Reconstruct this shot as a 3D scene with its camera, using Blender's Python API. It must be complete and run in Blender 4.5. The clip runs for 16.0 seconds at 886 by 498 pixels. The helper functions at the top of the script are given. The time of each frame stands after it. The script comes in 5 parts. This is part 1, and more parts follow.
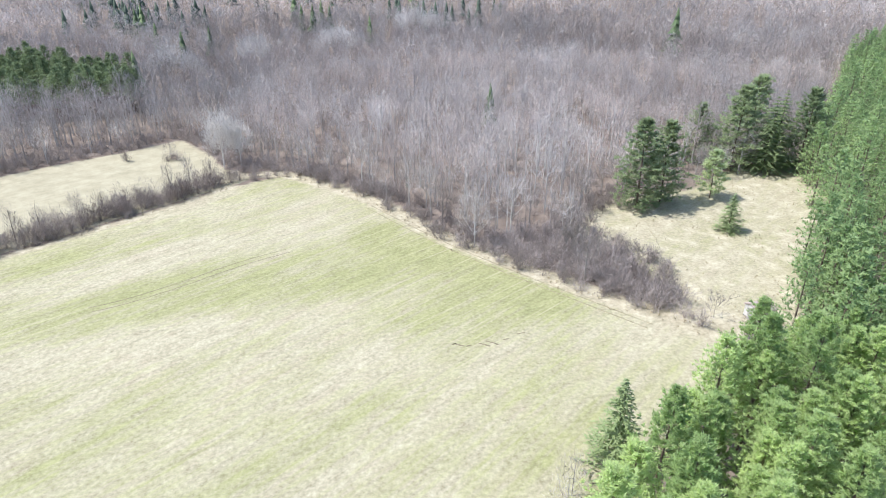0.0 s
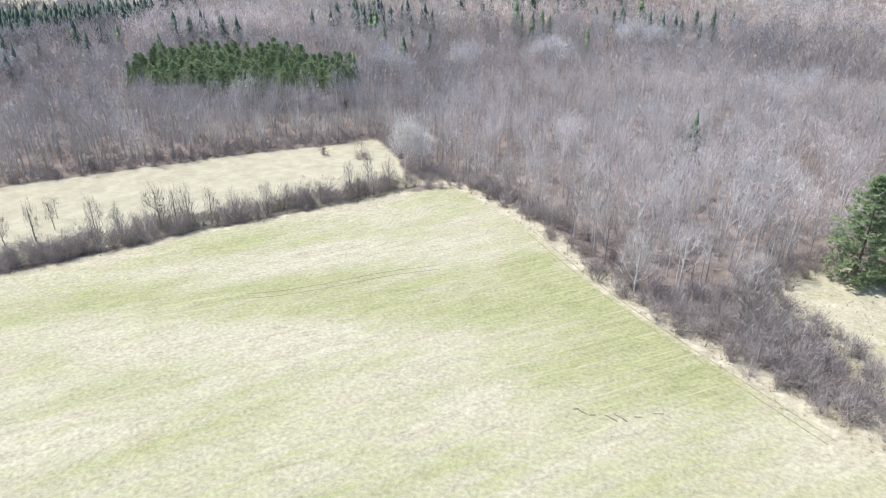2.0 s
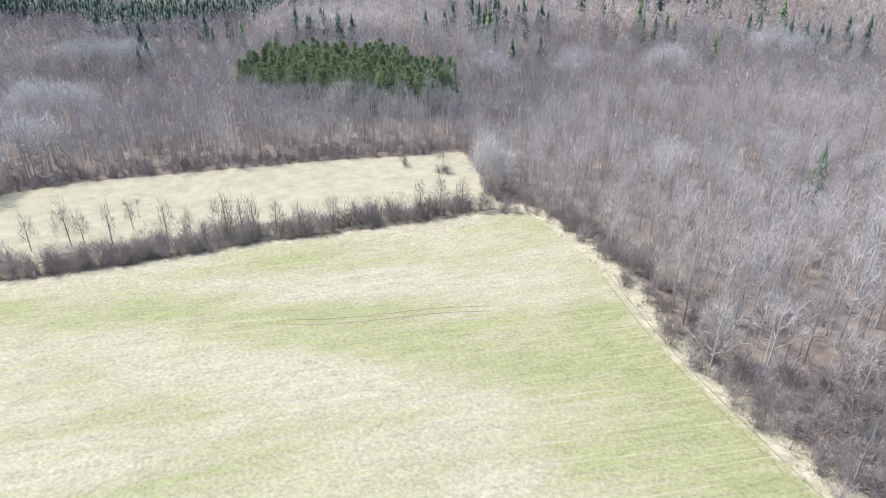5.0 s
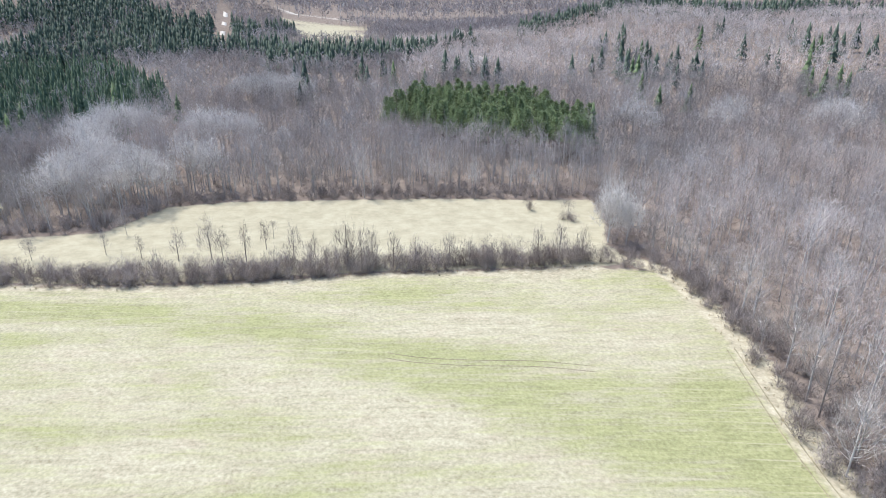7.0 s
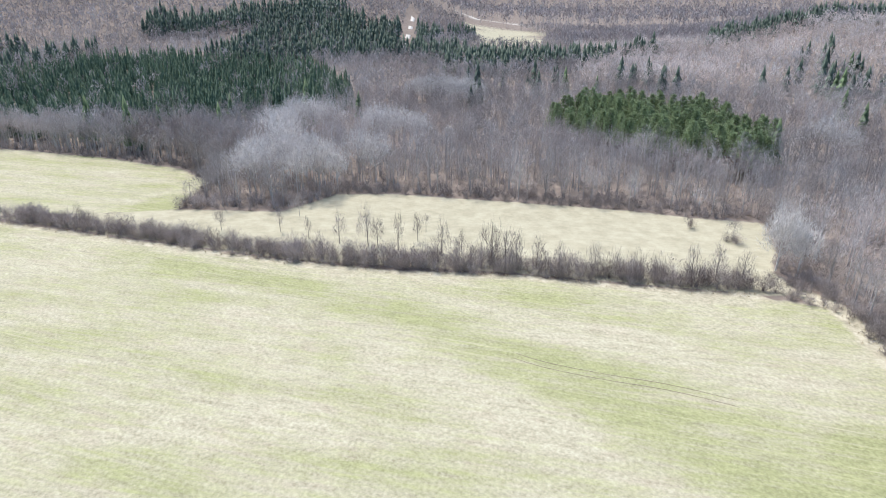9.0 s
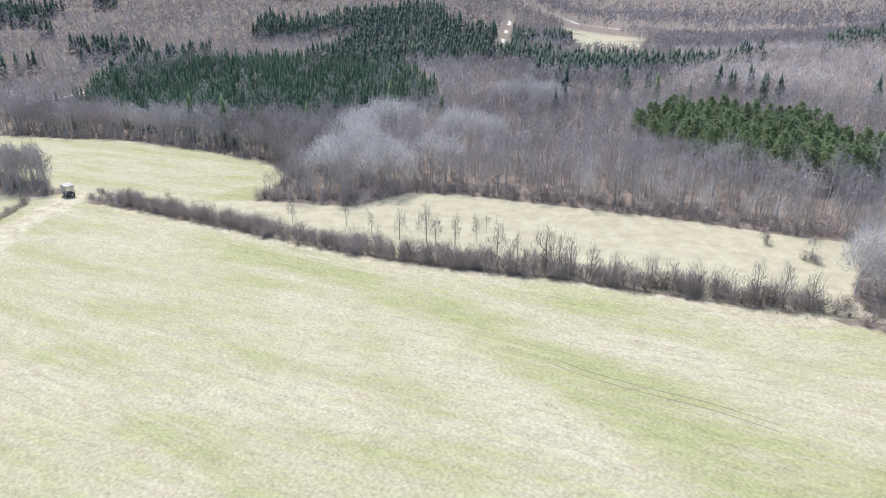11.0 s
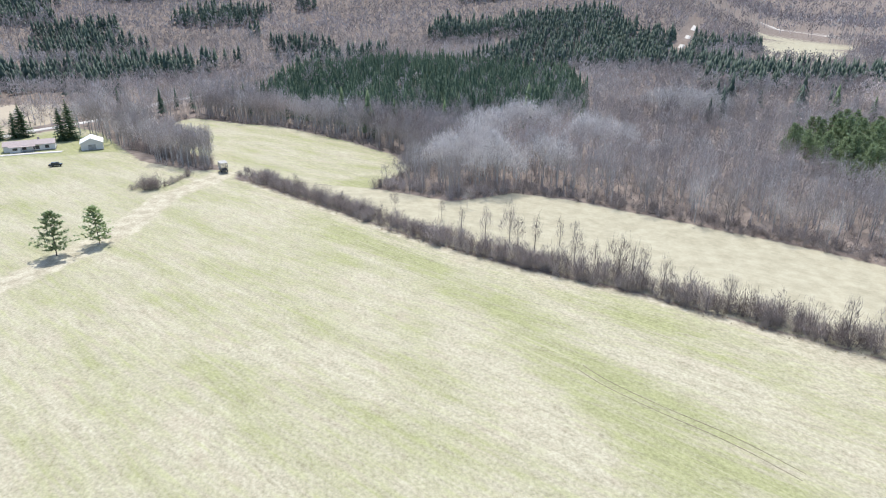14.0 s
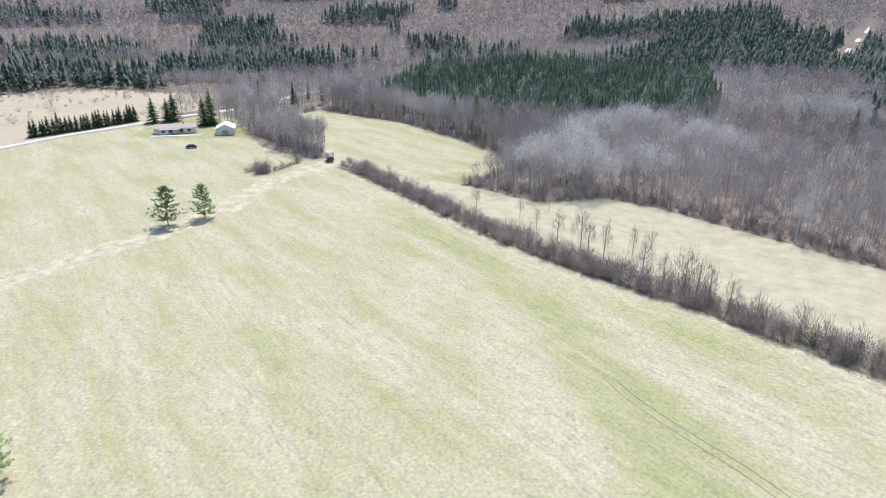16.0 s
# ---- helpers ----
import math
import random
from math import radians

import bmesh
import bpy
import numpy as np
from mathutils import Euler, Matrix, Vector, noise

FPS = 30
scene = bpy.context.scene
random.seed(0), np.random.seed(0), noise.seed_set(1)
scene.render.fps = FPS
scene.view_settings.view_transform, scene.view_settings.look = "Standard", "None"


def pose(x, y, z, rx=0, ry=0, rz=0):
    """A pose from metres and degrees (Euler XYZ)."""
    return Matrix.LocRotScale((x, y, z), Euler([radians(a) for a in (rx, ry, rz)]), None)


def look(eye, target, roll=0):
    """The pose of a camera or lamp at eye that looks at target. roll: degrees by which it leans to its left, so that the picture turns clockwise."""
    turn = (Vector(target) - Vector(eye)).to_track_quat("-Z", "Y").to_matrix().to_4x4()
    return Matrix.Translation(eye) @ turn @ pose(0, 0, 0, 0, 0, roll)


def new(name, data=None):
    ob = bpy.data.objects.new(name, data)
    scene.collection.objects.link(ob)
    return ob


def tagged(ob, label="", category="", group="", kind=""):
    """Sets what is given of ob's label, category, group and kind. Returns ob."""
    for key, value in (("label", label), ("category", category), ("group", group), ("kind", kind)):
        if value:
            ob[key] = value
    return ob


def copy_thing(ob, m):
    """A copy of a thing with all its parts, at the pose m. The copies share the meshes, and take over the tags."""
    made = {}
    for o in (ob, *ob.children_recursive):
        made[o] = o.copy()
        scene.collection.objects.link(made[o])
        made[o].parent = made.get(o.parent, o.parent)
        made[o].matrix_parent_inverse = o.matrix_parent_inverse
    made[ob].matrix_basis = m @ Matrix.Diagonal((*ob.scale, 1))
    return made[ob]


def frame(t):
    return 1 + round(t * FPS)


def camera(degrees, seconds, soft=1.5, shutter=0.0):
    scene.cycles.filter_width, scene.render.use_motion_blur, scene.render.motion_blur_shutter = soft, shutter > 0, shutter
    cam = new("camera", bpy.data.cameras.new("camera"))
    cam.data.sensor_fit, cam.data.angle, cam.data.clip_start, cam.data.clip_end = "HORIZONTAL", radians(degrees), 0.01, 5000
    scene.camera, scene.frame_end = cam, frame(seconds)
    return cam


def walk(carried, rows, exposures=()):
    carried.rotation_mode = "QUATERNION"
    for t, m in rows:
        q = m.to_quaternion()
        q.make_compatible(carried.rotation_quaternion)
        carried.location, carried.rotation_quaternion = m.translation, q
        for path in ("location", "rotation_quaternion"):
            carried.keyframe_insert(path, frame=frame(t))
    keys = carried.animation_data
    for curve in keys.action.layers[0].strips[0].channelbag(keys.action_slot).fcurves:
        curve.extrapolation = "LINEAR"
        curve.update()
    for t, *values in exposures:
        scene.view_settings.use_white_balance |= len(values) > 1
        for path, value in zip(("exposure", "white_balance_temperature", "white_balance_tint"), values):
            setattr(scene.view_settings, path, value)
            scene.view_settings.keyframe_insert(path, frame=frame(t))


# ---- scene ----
SUN, SKY, EXPO = 3.8, 0.17, 0.66
cam = camera(71.42, 16.0, 1.05)
PATH = [
    # seconds, x, y, z, tilt, lean, heading
    (0, 0.00, 0.00, 54.99, 63.71, -0.12, -6.22),
    (0.5, 2.17, 2.07, 55.25, 63.87, -0.11, -2.61),
    (1, 4.34, 4.32, 55.65, 63.96, -0.06, 3.35),
    (1.5, 6.44, 6.63, 56.04, 64.06, -0.01, 9.41),
    (2, 8.46, 9.12, 56.41, 64.11, 0.03, 13.97),
    (2.5, 10.15, 11.69, 56.67, 64.16, 0.03, 16.64),
    (3, 11.44, 14.34, 56.95, 64.20, 0.01, 17.99),
    (3.2, 11.84, 15.33, 57.05, 64.22, 0.01, 18.28),
    (5.3, 14.31, 24.69, 59.41, 63.67, -0.05, 27.42),
    (5.5, 14.53, 25.33, 59.49, 63.69, -0.06, 29.04),
    (6, 15.18, 26.38, 59.58, 63.75, -0.00, 32.52),
    (6.5, 15.84, 27.15, 59.60, 65.29, 0.06, 35.74),
    (7, 16.49, 27.63, 59.58, 67.23, 0.08, 38.63),
    (7.5, 17.22, 27.86, 59.53, 67.40, 0.08, 42.29),
    (8, 17.95, 28.06, 59.51, 67.50, 0.08, 46.87),
    (8.5, 18.82, 28.35, 59.44, 67.58, 0.09, 51.08),
    (9, 19.77, 28.81, 59.33, 67.69, 0.08, 54.42),
    (9.2, 20.28, 29.19, 59.29, 67.77, 0.07, 55.68),
    (11.3, 26.82, 36.35, 59.08, 68.07, -0.09, 64.72),
    (11.5, 27.52, 37.20, 59.07, 68.09, -0.09, 65.69),
    (12, 29.54, 39.82, 59.01, 68.19, -0.06, 68.34),
    (12.5, 31.76, 42.94, 58.98, 68.28, -0.03, 71.08),
    (13, 33.91, 46.37, 59.02, 68.31, -0.04, 73.75),
    (13.5, 35.86, 50.16, 59.08, 68.35, -0.03, 76.73),
    (14, 37.48, 54.25, 59.13, 68.33, -0.04, 79.83),
    (14.5, 38.76, 58.45, 59.15, 68.30, -0.02, 82.70),
    (15, 39.71, 62.65, 59.16, 68.33, -0.04, 86.05),
    (15.5, 40.40, 66.71, 59.14, 68.30, -0.05, 89.03),
    (16, 40.95, 70.54, 59.14, 68.30, -0.04, 92.82),
]
walk(cam, [(t, pose(x, y, z, 0, 0, rz) @ pose(0, 0, 0, rx) @ pose(0, 0, 0, 0, 0, lean)) for t, x, y, z, rx, lean, rz in PATH], exposures=[(0, EXPO + 0.08, 6290, 10), (8, EXPO, 6290, 10), (14, EXPO - 0.04, 6290, 10)])

# ---- world, sun, exposure ----
SUN_EL, SUN_AZ = radians(59), radians(176)      # azimuth anticlockwise from +x: light comes from -x
world = bpy.data.worlds.new("world")
scene.world = world
world.use_nodes = True
wn = world.node_tree.nodes
sky = wn.new("ShaderNodeTexSky")
sky.sky_type, sky.sun_disc = "NISHITA", False
sky.sun_elevation, sky.sun_rotation = SUN_EL, radians(90) - SUN_AZ
sky.altitude, sky.dust_density = 300, 1.6
wn["Background"].inputs[1].default_value = SKY
world.node_tree.links.new(sky.outputs[0], wn["Background"].inputs[0])
sun = new("sun", bpy.data.lights.new("sun", "SUN"))
sun.data.energy, sun.data.angle, sun.data.color = SUN, radians(0.6), (1.0, 0.96, 0.9)
sun.matrix_world = look((math.cos(SUN_AZ) * math.cos(SUN_EL) * 300, math.sin(SUN_AZ) * math.cos(SUN_EL) * 300, math.sin(SUN_EL) * 300), (0, 0, 0))

# ---- plan ----
FIELD = [(-194, 17), (-160, 43), (-115, 76), (-94, 96), (-77, 116), (-58, 133), (-39, 152), (-26, 160), (-14, 151), (-3, 138), (12, 115),
         (24, 101), (37, 88), (46, 80), (52, 74), (50, 66), (38, 55), (24, 44), (14, 36), (-6, 18), (-42, -13), (-86, -35), (-110, -20),
         (-138, -7), (-170, -2)]
PASTURE = [(-194, 22), (-160, 46), (-115, 79), (-77, 119), (-36, 156), (-33, 162), (-44, 171), (-50, 185), (-63, 202), (-77, 190), (-95, 178),
           (-121, 155), (-149, 130), (-160, 114), (-153, 92), (-172, 69), (-182, 47)]
MEADOW = [(-340, -24), (-318, 5), (-305, 27), (-259, 60), (-224, 80), (-200, 84), (-186, 74), (-172, 66), (-181, 48), (-196, 24), (-203, 14), (-226, 4),
          (-262, -22), (-310, -40)]
CLEARING = [(44, 118), (56, 128), (79, 133), (98, 147), (118, 150), (110, 136), (98, 119), (86, 102), (78, 90), (71, 78), (52, 76), (50, 84), (54, 98), (50, 108)]
HOUSE_FIELD = [(-86, -38), (-120, -17), (-170, -4), (-192, 8), (-208, 0), (-228, -24), (-262, -42), (-300, -62), (-312, -78), (-276, -101), (-242, -125), (-217, -134),
               (-120, -175), (-60, -190), (-40, -60), (-43, -12), (-84, -34)]
MARSH = [(-217, -140), (-244, -132), (-280, -107), (-330, -90), (-400, -110), (-440, -205), (-400, -262), (-330, -300), (-150, -330), (-90, -200)]
PINEWOOD = [(50, 64), (38, 52), (24, 41), (15, 31), (-6, 15), (-42, -14), (-38, -60), (60, -90), (190, 20), (330, 330), (270, 325), (208, 262), (150, 190), (114, 151),
            (94, 119), (80, 102), (66, 79)]
PINE_STAND = [(-196, 240), (-216, 298), (-160, 322), (-104, 282), (-86, 242), (-134, 232)]
SPRUCES = [(-318, 30), (-306, 65), (-303, 125), (-314, 205), (-400, 240), (-545, 279), (-600, 130), (-560, 20), (-400, 5)]
FAR_FIELD = [(-600, 530), (-900, 735), (-1000, 830), (-900, 850), (-728, 776), (-560, 590)]
SNOW_FIELD = [(-955, 930), (-1040, 890), (-1250, 1060), (-1200, 1120), (-1060, 1030)]
HOUSE_LAWN = [(-246, -94), (-240, -62), (-250, -38), (-285, -52), (-296, -80), (-275, -98)]
ROAD = [(-120, -180), (-217, -137), (-242, -128), (-276, -104), (-303, -92), (-316, -82), (-357, -62), (-420, -50), (-520, 20)]
FAR_ROAD = [(-620, 430), (-650, 452), (-760, 530), (-875, 610)]
HEDGE = [(-189, 25), (-160, 46), (-143, 59), (-115, 80), (-94, 99), (-77, 120), (-58, 137), (-39, 156)]


def seg_dist(p, a, b):
    """Distance of points p to the segment from a to b."""
    a, b = np.array(a, float), np.array(b, float)
    d = b - a
    u = np.clip(((p - a) @ d) / (d @ d), 0, 1)
    return np.hypot(*(p - a - u[:, None] * d).T)


def line_dist(p, line):
    return np.min([seg_dist(p, a, b) for a, b in zip(line[:-1], line[1:])], axis=0)


def depth(p, poly):
    """How far points lie inside a polygon; negative outside."""
    p = np.asarray(p, float).reshape(-1, 2)
    inside = np.zeros(len(p), bool)
    for (x1, y1), (x2, y2) in zip(poly, poly[1:] + poly[:1]):
        cross = (y1 > p[:, 1]) != (y2 > p[:, 1])
        inside ^= cross & (p[:, 0] < (x2 - x1) * (p[:, 1] - y1) / (y2 - y1 + 1e-12) + x1)
    return np.where(inside, 1, -1) * line_dist(p, poly + poly[:1])


def step(a, b, v):
    u = np.clip((v - a) / (b - a), 0, 1)
    return u * u * (3 - 2 * u)


def height(p):
    """The lie of the land: a flat valley floor, a wooded ridge to the north and a long hill to the west."""
    p = np.asarray(p, float).reshape(-1, 2)
    x, y = p[:, 0], p[:, 1]
    beyond = (x + 189) * -0.66 + (y - 24) * 0.75         # metres past the hedge
    z = -1.5 * step(-30, 40, beyond) - 2.5 * step(60, 160, beyond)
    dx, dy = x - 40, y - 60
    r, az = np.hypot(dx, dy), np.degrees(np.arctan2(-dx, dy))
    swell = 4 * np.sin(x / 97 + 1) * np.sin(y / 83) + 2 * np.sin(x / 41 + y / 53)
    z += swell * step(260, 600, r)
    z += 34 * step(330, 790, y) * step(1350, 860, y) * step(41, 26, az) * step(-75, -40, az)
    z += 190 * step(560, 1750, r) * step(50, 68, az) * step(190, 150, az)
    z += 80 * step(1900, 3900, r) + 25 * np.sin(x / 400) * np.sin(y / 330 + 1) * step(1900, 2900, r)
    return z


def ground_z(x, y):
    return float(height([(x, y)])[0])


# ---- materials ----
def material(name, rough=0.8, spec=0.2):
    m = bpy.data.materials.new(name)
    m.use_nodes = True
    b = m.node_tree.nodes["Principled BSDF"]
    b.inputs["Roughness"].default_value = rough
    b.inputs["Specular IOR Level"].default_value = spec
    return m, m.node_tree, b


def node(tree, kind, **values):
    n = tree.nodes.new(kind)
    for k, v in values.items():
        n.inputs[k].default_value = v
    return n


def ramp(tree, fac, stops):
    n = tree.nodes.new("ShaderNodeValToRGB")
    e = n.color_ramp.elements
    while len(e) < len(stops):
        e.new(0.5)
    for el, (at, c) in zip(e, stops):
        el.position, el.color = at, (*c, 1)
    tree.links.new(fac, n.inputs[0])
    return n.outputs[0]


def noise_tex(tree, scale, detail=4, turn=0, stretch=1, rough=0.6):
    """Noise in world metres, stretched along a heading where asked."""
    geo = tree.nodes.new("ShaderNodeNewGeometry")
    mp = tree.nodes.new("ShaderNodeMapping")
    mp.vector_type = "TEXTURE"
    mp.inputs["Rotation"].default_value = (0, 0, radians(turn))
    mp.inputs["Scale"].default_value = (stretch, 1, 1)
    tree.links.new(geo.outputs["Position"], mp.inputs[0])
    n = node(tree, "ShaderNodeTexNoise", Scale=scale, Detail=detail, Roughness=rough)
    tree.links.new(mp.outputs[0], n.inputs["Vector"])
    return n.outputs["Fac"]


def mix(tree, fac, a, b, kind="MIX"):
    n = tree.nodes.new("ShaderNodeMix")
    n.data_type, n.blend_type = "RGBA", kind
    for sock, v in ((n.inputs[0], fac), (n.inputs[6], a), (n.inputs[7], b)):
        if hasattr(v, "is_output"):
            tree.links.new(v, sock)
        else:
            sock.default_value = v if isinstance(v, (int, float)) else (*v, 1)
    return n.outputs[2]


def maths(tree, op, a, b=0.0, clamp=False):
    n = tree.nodes.new("ShaderNodeMath")
    n.operation, n.use_clamp = op, clamp
    for sock, v in zip(n.inputs, (a, b)):
        if hasattr(v, "is_output"):
            tree.links.new(v, sock)
        else:
            sock.default_value = v
    return n.outputs[0]


def bump(tree, b, h, dist, strength=0.6):
    n = node(tree, "ShaderNodeBump", Strength=strength, Distance=dist)
    tree.links.new(h, n.inputs["Height"])
    tree.links.new(n.outputs[0], b.inputs["Normal"])


def leafy(name, dark, light, stuff=False, rough=0.75, spec=0.15, through_light=0.0, fine=1.5, kinds=False):
    """Twigs, bark or needles: a tint for each plant, and finer mottling within it."""
    m, t, b = material(name, rough, spec)
    if stuff:
        a = t.nodes.new("ShaderNodeAttribute")
        a.attribute_name = "tint"
        rnd = a.outputs["Fac"]
    else:
        rnd = t.nodes.new("ShaderNodeObjectInfo").outputs["Random"]
    grain = noise_tex(t, fine, 3)
    f = maths(t, "ADD", maths(t, "MULTIPLY", rnd, 0.6), maths(t, "MULTIPLY", grain, 0.45))
    c = ramp(t, f, [(0.15, dark), (0.85, light)])
    if kinds:
        patch = ramp(t, maths(t, "ADD", maths(t, "MULTIPLY", noise_tex(t, 0.02, 3), 0.7), maths(t, "MULTIPLY", noise_tex(t, 0.11, 2), 0.3)),
                     [(0.4, (0.80, 0.82, 0.85)), (0.5, (0.97, 0.95, 0.95)), (0.6, (1.0, 0.915, 0.875))])
        c = mix(t, 1.0, c, patch, "MULTIPLY")
    t.links.new(c, b.inputs["Base Color"])
    if through_light:
        tr = t.nodes.new("ShaderNodeBsdfTranslucent")
        t.links.new(c, tr.inputs[0])
        mx = t.nodes.new("ShaderNodeMixShader")
        mx.inputs[0].default_value = through_light
        t.links.new(b.outputs[0], mx.inputs[1])
        t.links.new(tr.outputs[0], mx.inputs[2])
        t.links.new(mx.outputs[0], t.nodes["Material Output"].inputs[0])
    return m


def plain(name, colour, rough=0.7, metal=0.0, spec=0.3, vary=0.12, scale=2.0):
    m, t, b = material(name, rough, spec)
    b.inputs["Metallic"].default_value = metal
    lo = tuple(max(0, c * (1 - vary)) for c in colour)
    hi = tuple(min(1, c * (1 + vary)) for c in colour)
    t.links.new(ramp(t, noise_tex(t, scale, 5), [(0.3, lo), (0.7, hi)]), b.inputs["Base Color"])
    return m


def ground_material():
    m, t, b = material("ground", 0.95, 0.05)
    za, zb = t.nodes.new("ShaderNodeVertexColor"), t.nodes.new("ShaderNodeVertexColor")
    za.layer_name, zb.layer_name = "zone_a", "zone_b"
    sa, sb = t.nodes.new("ShaderNodeSeparateColor"), t.nodes.new("ShaderNodeSeparateColor")
    t.links.new(za.outputs[0], sa.inputs[0])
    t.links.new(zb.outputs[0], sb.inputs[0])
    fine, clump, broad = noise_tex(t, 1.6, 5, rough=0.7), noise_tex(t, 0.28, 4), noise_tex(t, 0.035, 4)
    mottle = noise_tex(t, 0.6, 5, 41, 2.2, 0.7)
    rows = noise_tex(t, 0.95, 5, 41, 16, 0.7)          # mowing rows, along the hedge
    swath = noise_tex(t, 0.11, 5, 41, 4.0)
    edge = maths(t, "MULTIPLY", maths(t, "SUBTRACT", clump, 0.5), 0.9)

    def zone(sock):
        return maths(t, "MULTIPLY", maths(t, "SUBTRACT", maths(t, "ADD", sock, edge), 0.32), 2.8, True)
    litter = ramp(t, clump, [(0.3, LITTER_A), (0.7, LITTER_B)])
    litter = mix(t, fine, litter, (0.62, 0.6, 0.58), "OVERLAY")
    blades = maths(t, "ADD", maths(t, "MULTIPLY", fine, 0.47), maths(t, "ADD", maths(t, "MULTIPLY", rows, 0.25), maths(t, "MULTIPLY", mottle, 0.28)))
    straw = ramp(t, blades, [(0.38, STRAW_A), (0.6, STRAW_B)])
    rosy = maths(t, "MULTIPLY", maths(t, "SUBTRACT", noise_tex(t, 0.19, 5, 41, 1.8, 0.65), 0.5), 3.0, True)
    straw = mix(t, rosy, straw, ramp(t, blades, [(0.38, (0.27, 0.23, 0.165)), (0.6, (0.44, 0.385, 0.295))]))
    green = ramp(t, blades, [(0.37, GREEN_A), (0.6, GREEN_B)])
    # how much fresh green shows through last year's straw
    g = maths(t, "ADD", maths(t, "MULTIPLY", swath, 1.3), maths(t, "MULTIPLY", rows, 1.25))
    g = maths(t, "ADD", g, maths(t, "MULTIPLY", clump, 0.35))
    g = maths(t, "ADD", g, maths(t, "MULTIPLY", maths(t, "SUBTRACT", sb.outputs[1], 0.3), 0.55))
    g = maths(t, "ADD", g, maths(t, "MULTIPLY", mottle, 0.5))
    g = maths(t, "MULTIPLY", maths(t, "SUBTRACT", g, 1.56), 2.2, True)
    field = mix(t, g, straw, green)
    # pale lines of cut straw left between the mowing rows
    lines = maths(t, "MULTIPLY", maths(t, "SUBTRACT", noise_tex(t, 1.5, 4, 36, 34, 0.65), 0.545), 9.0, True)
    where = maths(t, "MULTIPLY", maths(t, "SUBTRACT", noise_tex(t, 0.045, 3, 36, 2.0), 0.46), 5.0, True)
    where = maths(t, "ADD", where, maths(t, "MULTIPLY", maths(t, "SUBTRACT", sb.outputs[1], 0.3), 1.0, True), True)
    field = mix(t, maths(t, "MULTIPLY", maths(t, "MULTIPLY", lines, where), 0.45), field, (0.43, 0.39, 0.285))
    cuts = maths(t, "MULTIPLY", maths(t, "SUBTRACT", 0.43, noise_tex(t, 1.3, 4, 34, 30, 0.65)), 8.0, True)
    field = mix(t, maths(t, "MULTIPLY", maths(t, "MULTIPLY", cuts, where), 0.45), field, (0.17, 0.165, 0.085))
    fleck = maths(t, "MULTIPLY", maths(t, "SUBTRACT", noise_tex(t, 2.6, 3, rough=0.75), 0.6), 9.0, True)     # bleached tufts
    field = mix(t, maths(t, "MULTIPLY", fleck, 0.3), field, (0.54, 0.50, 0.385))
    pit = maths(t, "MULTIPLY", maths(t, "SUBTRACT", 0.4, noise_tex(t, 2.2, 3, 20, 1.6, 0.75)), 9.0, True)     # gaps of bare soil
    field = mix(t, maths(t, "MULTIPLY", pit, 0.4), field, (0.17, 0.155, 0.095))
    dry = mix(t, ramp(t, maths(t, "MULTIPLY", maths(t, "ADD", blades, clump), 0.5), [(0.38, (0, 0, 0)), (0.6, (1, 1, 1))]), DRY_A, DRY_B)
    tan = ramp(t, maths(t, "MULTIPLY", maths(t, "ADD", fine, clump), 0.5), [(0.38, TAN_A), (0.62, TAN_B)])
    marsh = mix(t, maths(t, "MULTIPLY", maths(t, "ADD", clump, broad), 0.5), (0.25, 0.21, 0.155), (0.43, 0.375, 0.285))
    c = mix(t, zone(sa.outputs[0]), litter, field)
    c = mix(t, zone(sa.outputs[1]), c, dry)
    c = mix(t, zone(sb.outputs[0]), c, marsh)
    c = mix(t, zone(sb.outputs[2]), c, (0.50, 0.47, 0.42))
    c = mix(t, zone(sa.outputs[2]), c, tan)
    t.links.new(c, b.inputs["Base Color"])
    bump(t, b, maths(t, "ADD", fine, maths(t, "MULTIPLY", rows, 0.6)), 0.2, 0.35)
    return m


LITTER_A, LITTER_B = (0.12, 0.098, 0.084), (0.222, 0.187, 0.161)
STRAW_A, STRAW_B = (0.225, 0.207, 0.138), (0.455, 0.422, 0.314)
GREEN_A, GREEN_B = (0.155, 0.16, 0.074), (0.325, 0.328, 0.172)
DRY_A, DRY_B = (0.285, 0.261, 0.183), (0.385, 0.355, 0.258)
TAN_A, TAN_B = (0.255, 0.226, 0.158), (0.47, 0.43, 0.325)

M_GROUND = ground_material()
BARK = ((0.15, 0.13, 0.12), (0.58, 0.55, 0.52))
M_BARK = leafy("grey_bark", *BARK)
M_TWIG = leafy("bare_twigs", (0.21, 0.178, 0.16), (0.72, 0.65, 0.605), through_light=0.25)
M_BARK_S = leafy("forest_bark", *BARK, True)
# cooler and darker than the edge twigs, with haze and back-lighting in the tint
M_TWIG_S = leafy("forest_twigs", (0.12, 0.104, 0.099), (0.52, 0.478, 0.462), True, kinds=True, through_light=0.25)
# lighter copy of the forest twigs: front light and pale haze in the colour
M_SUNLIT_S = leafy("sunlit_twigs", (0.25, 0.217, 0.203), (0.80, 0.732, 0.695), True, kinds=True, through_light=0.4)
# far twigs darkened and cooled: back-lit shade and blue haze put into the colour
M_HAZED_HILL_S = leafy("hazed_hill_twigs", (0.135, 0.12, 0.122), (0.41, 0.378, 0.382), True, kinds=True, through_light=0.25, fine=0.4)
M_PALE_S = leafy("budding_twigs", (0.38, 0.362, 0.352), (0.72, 0.685, 0.66), True, through_light=0.25)
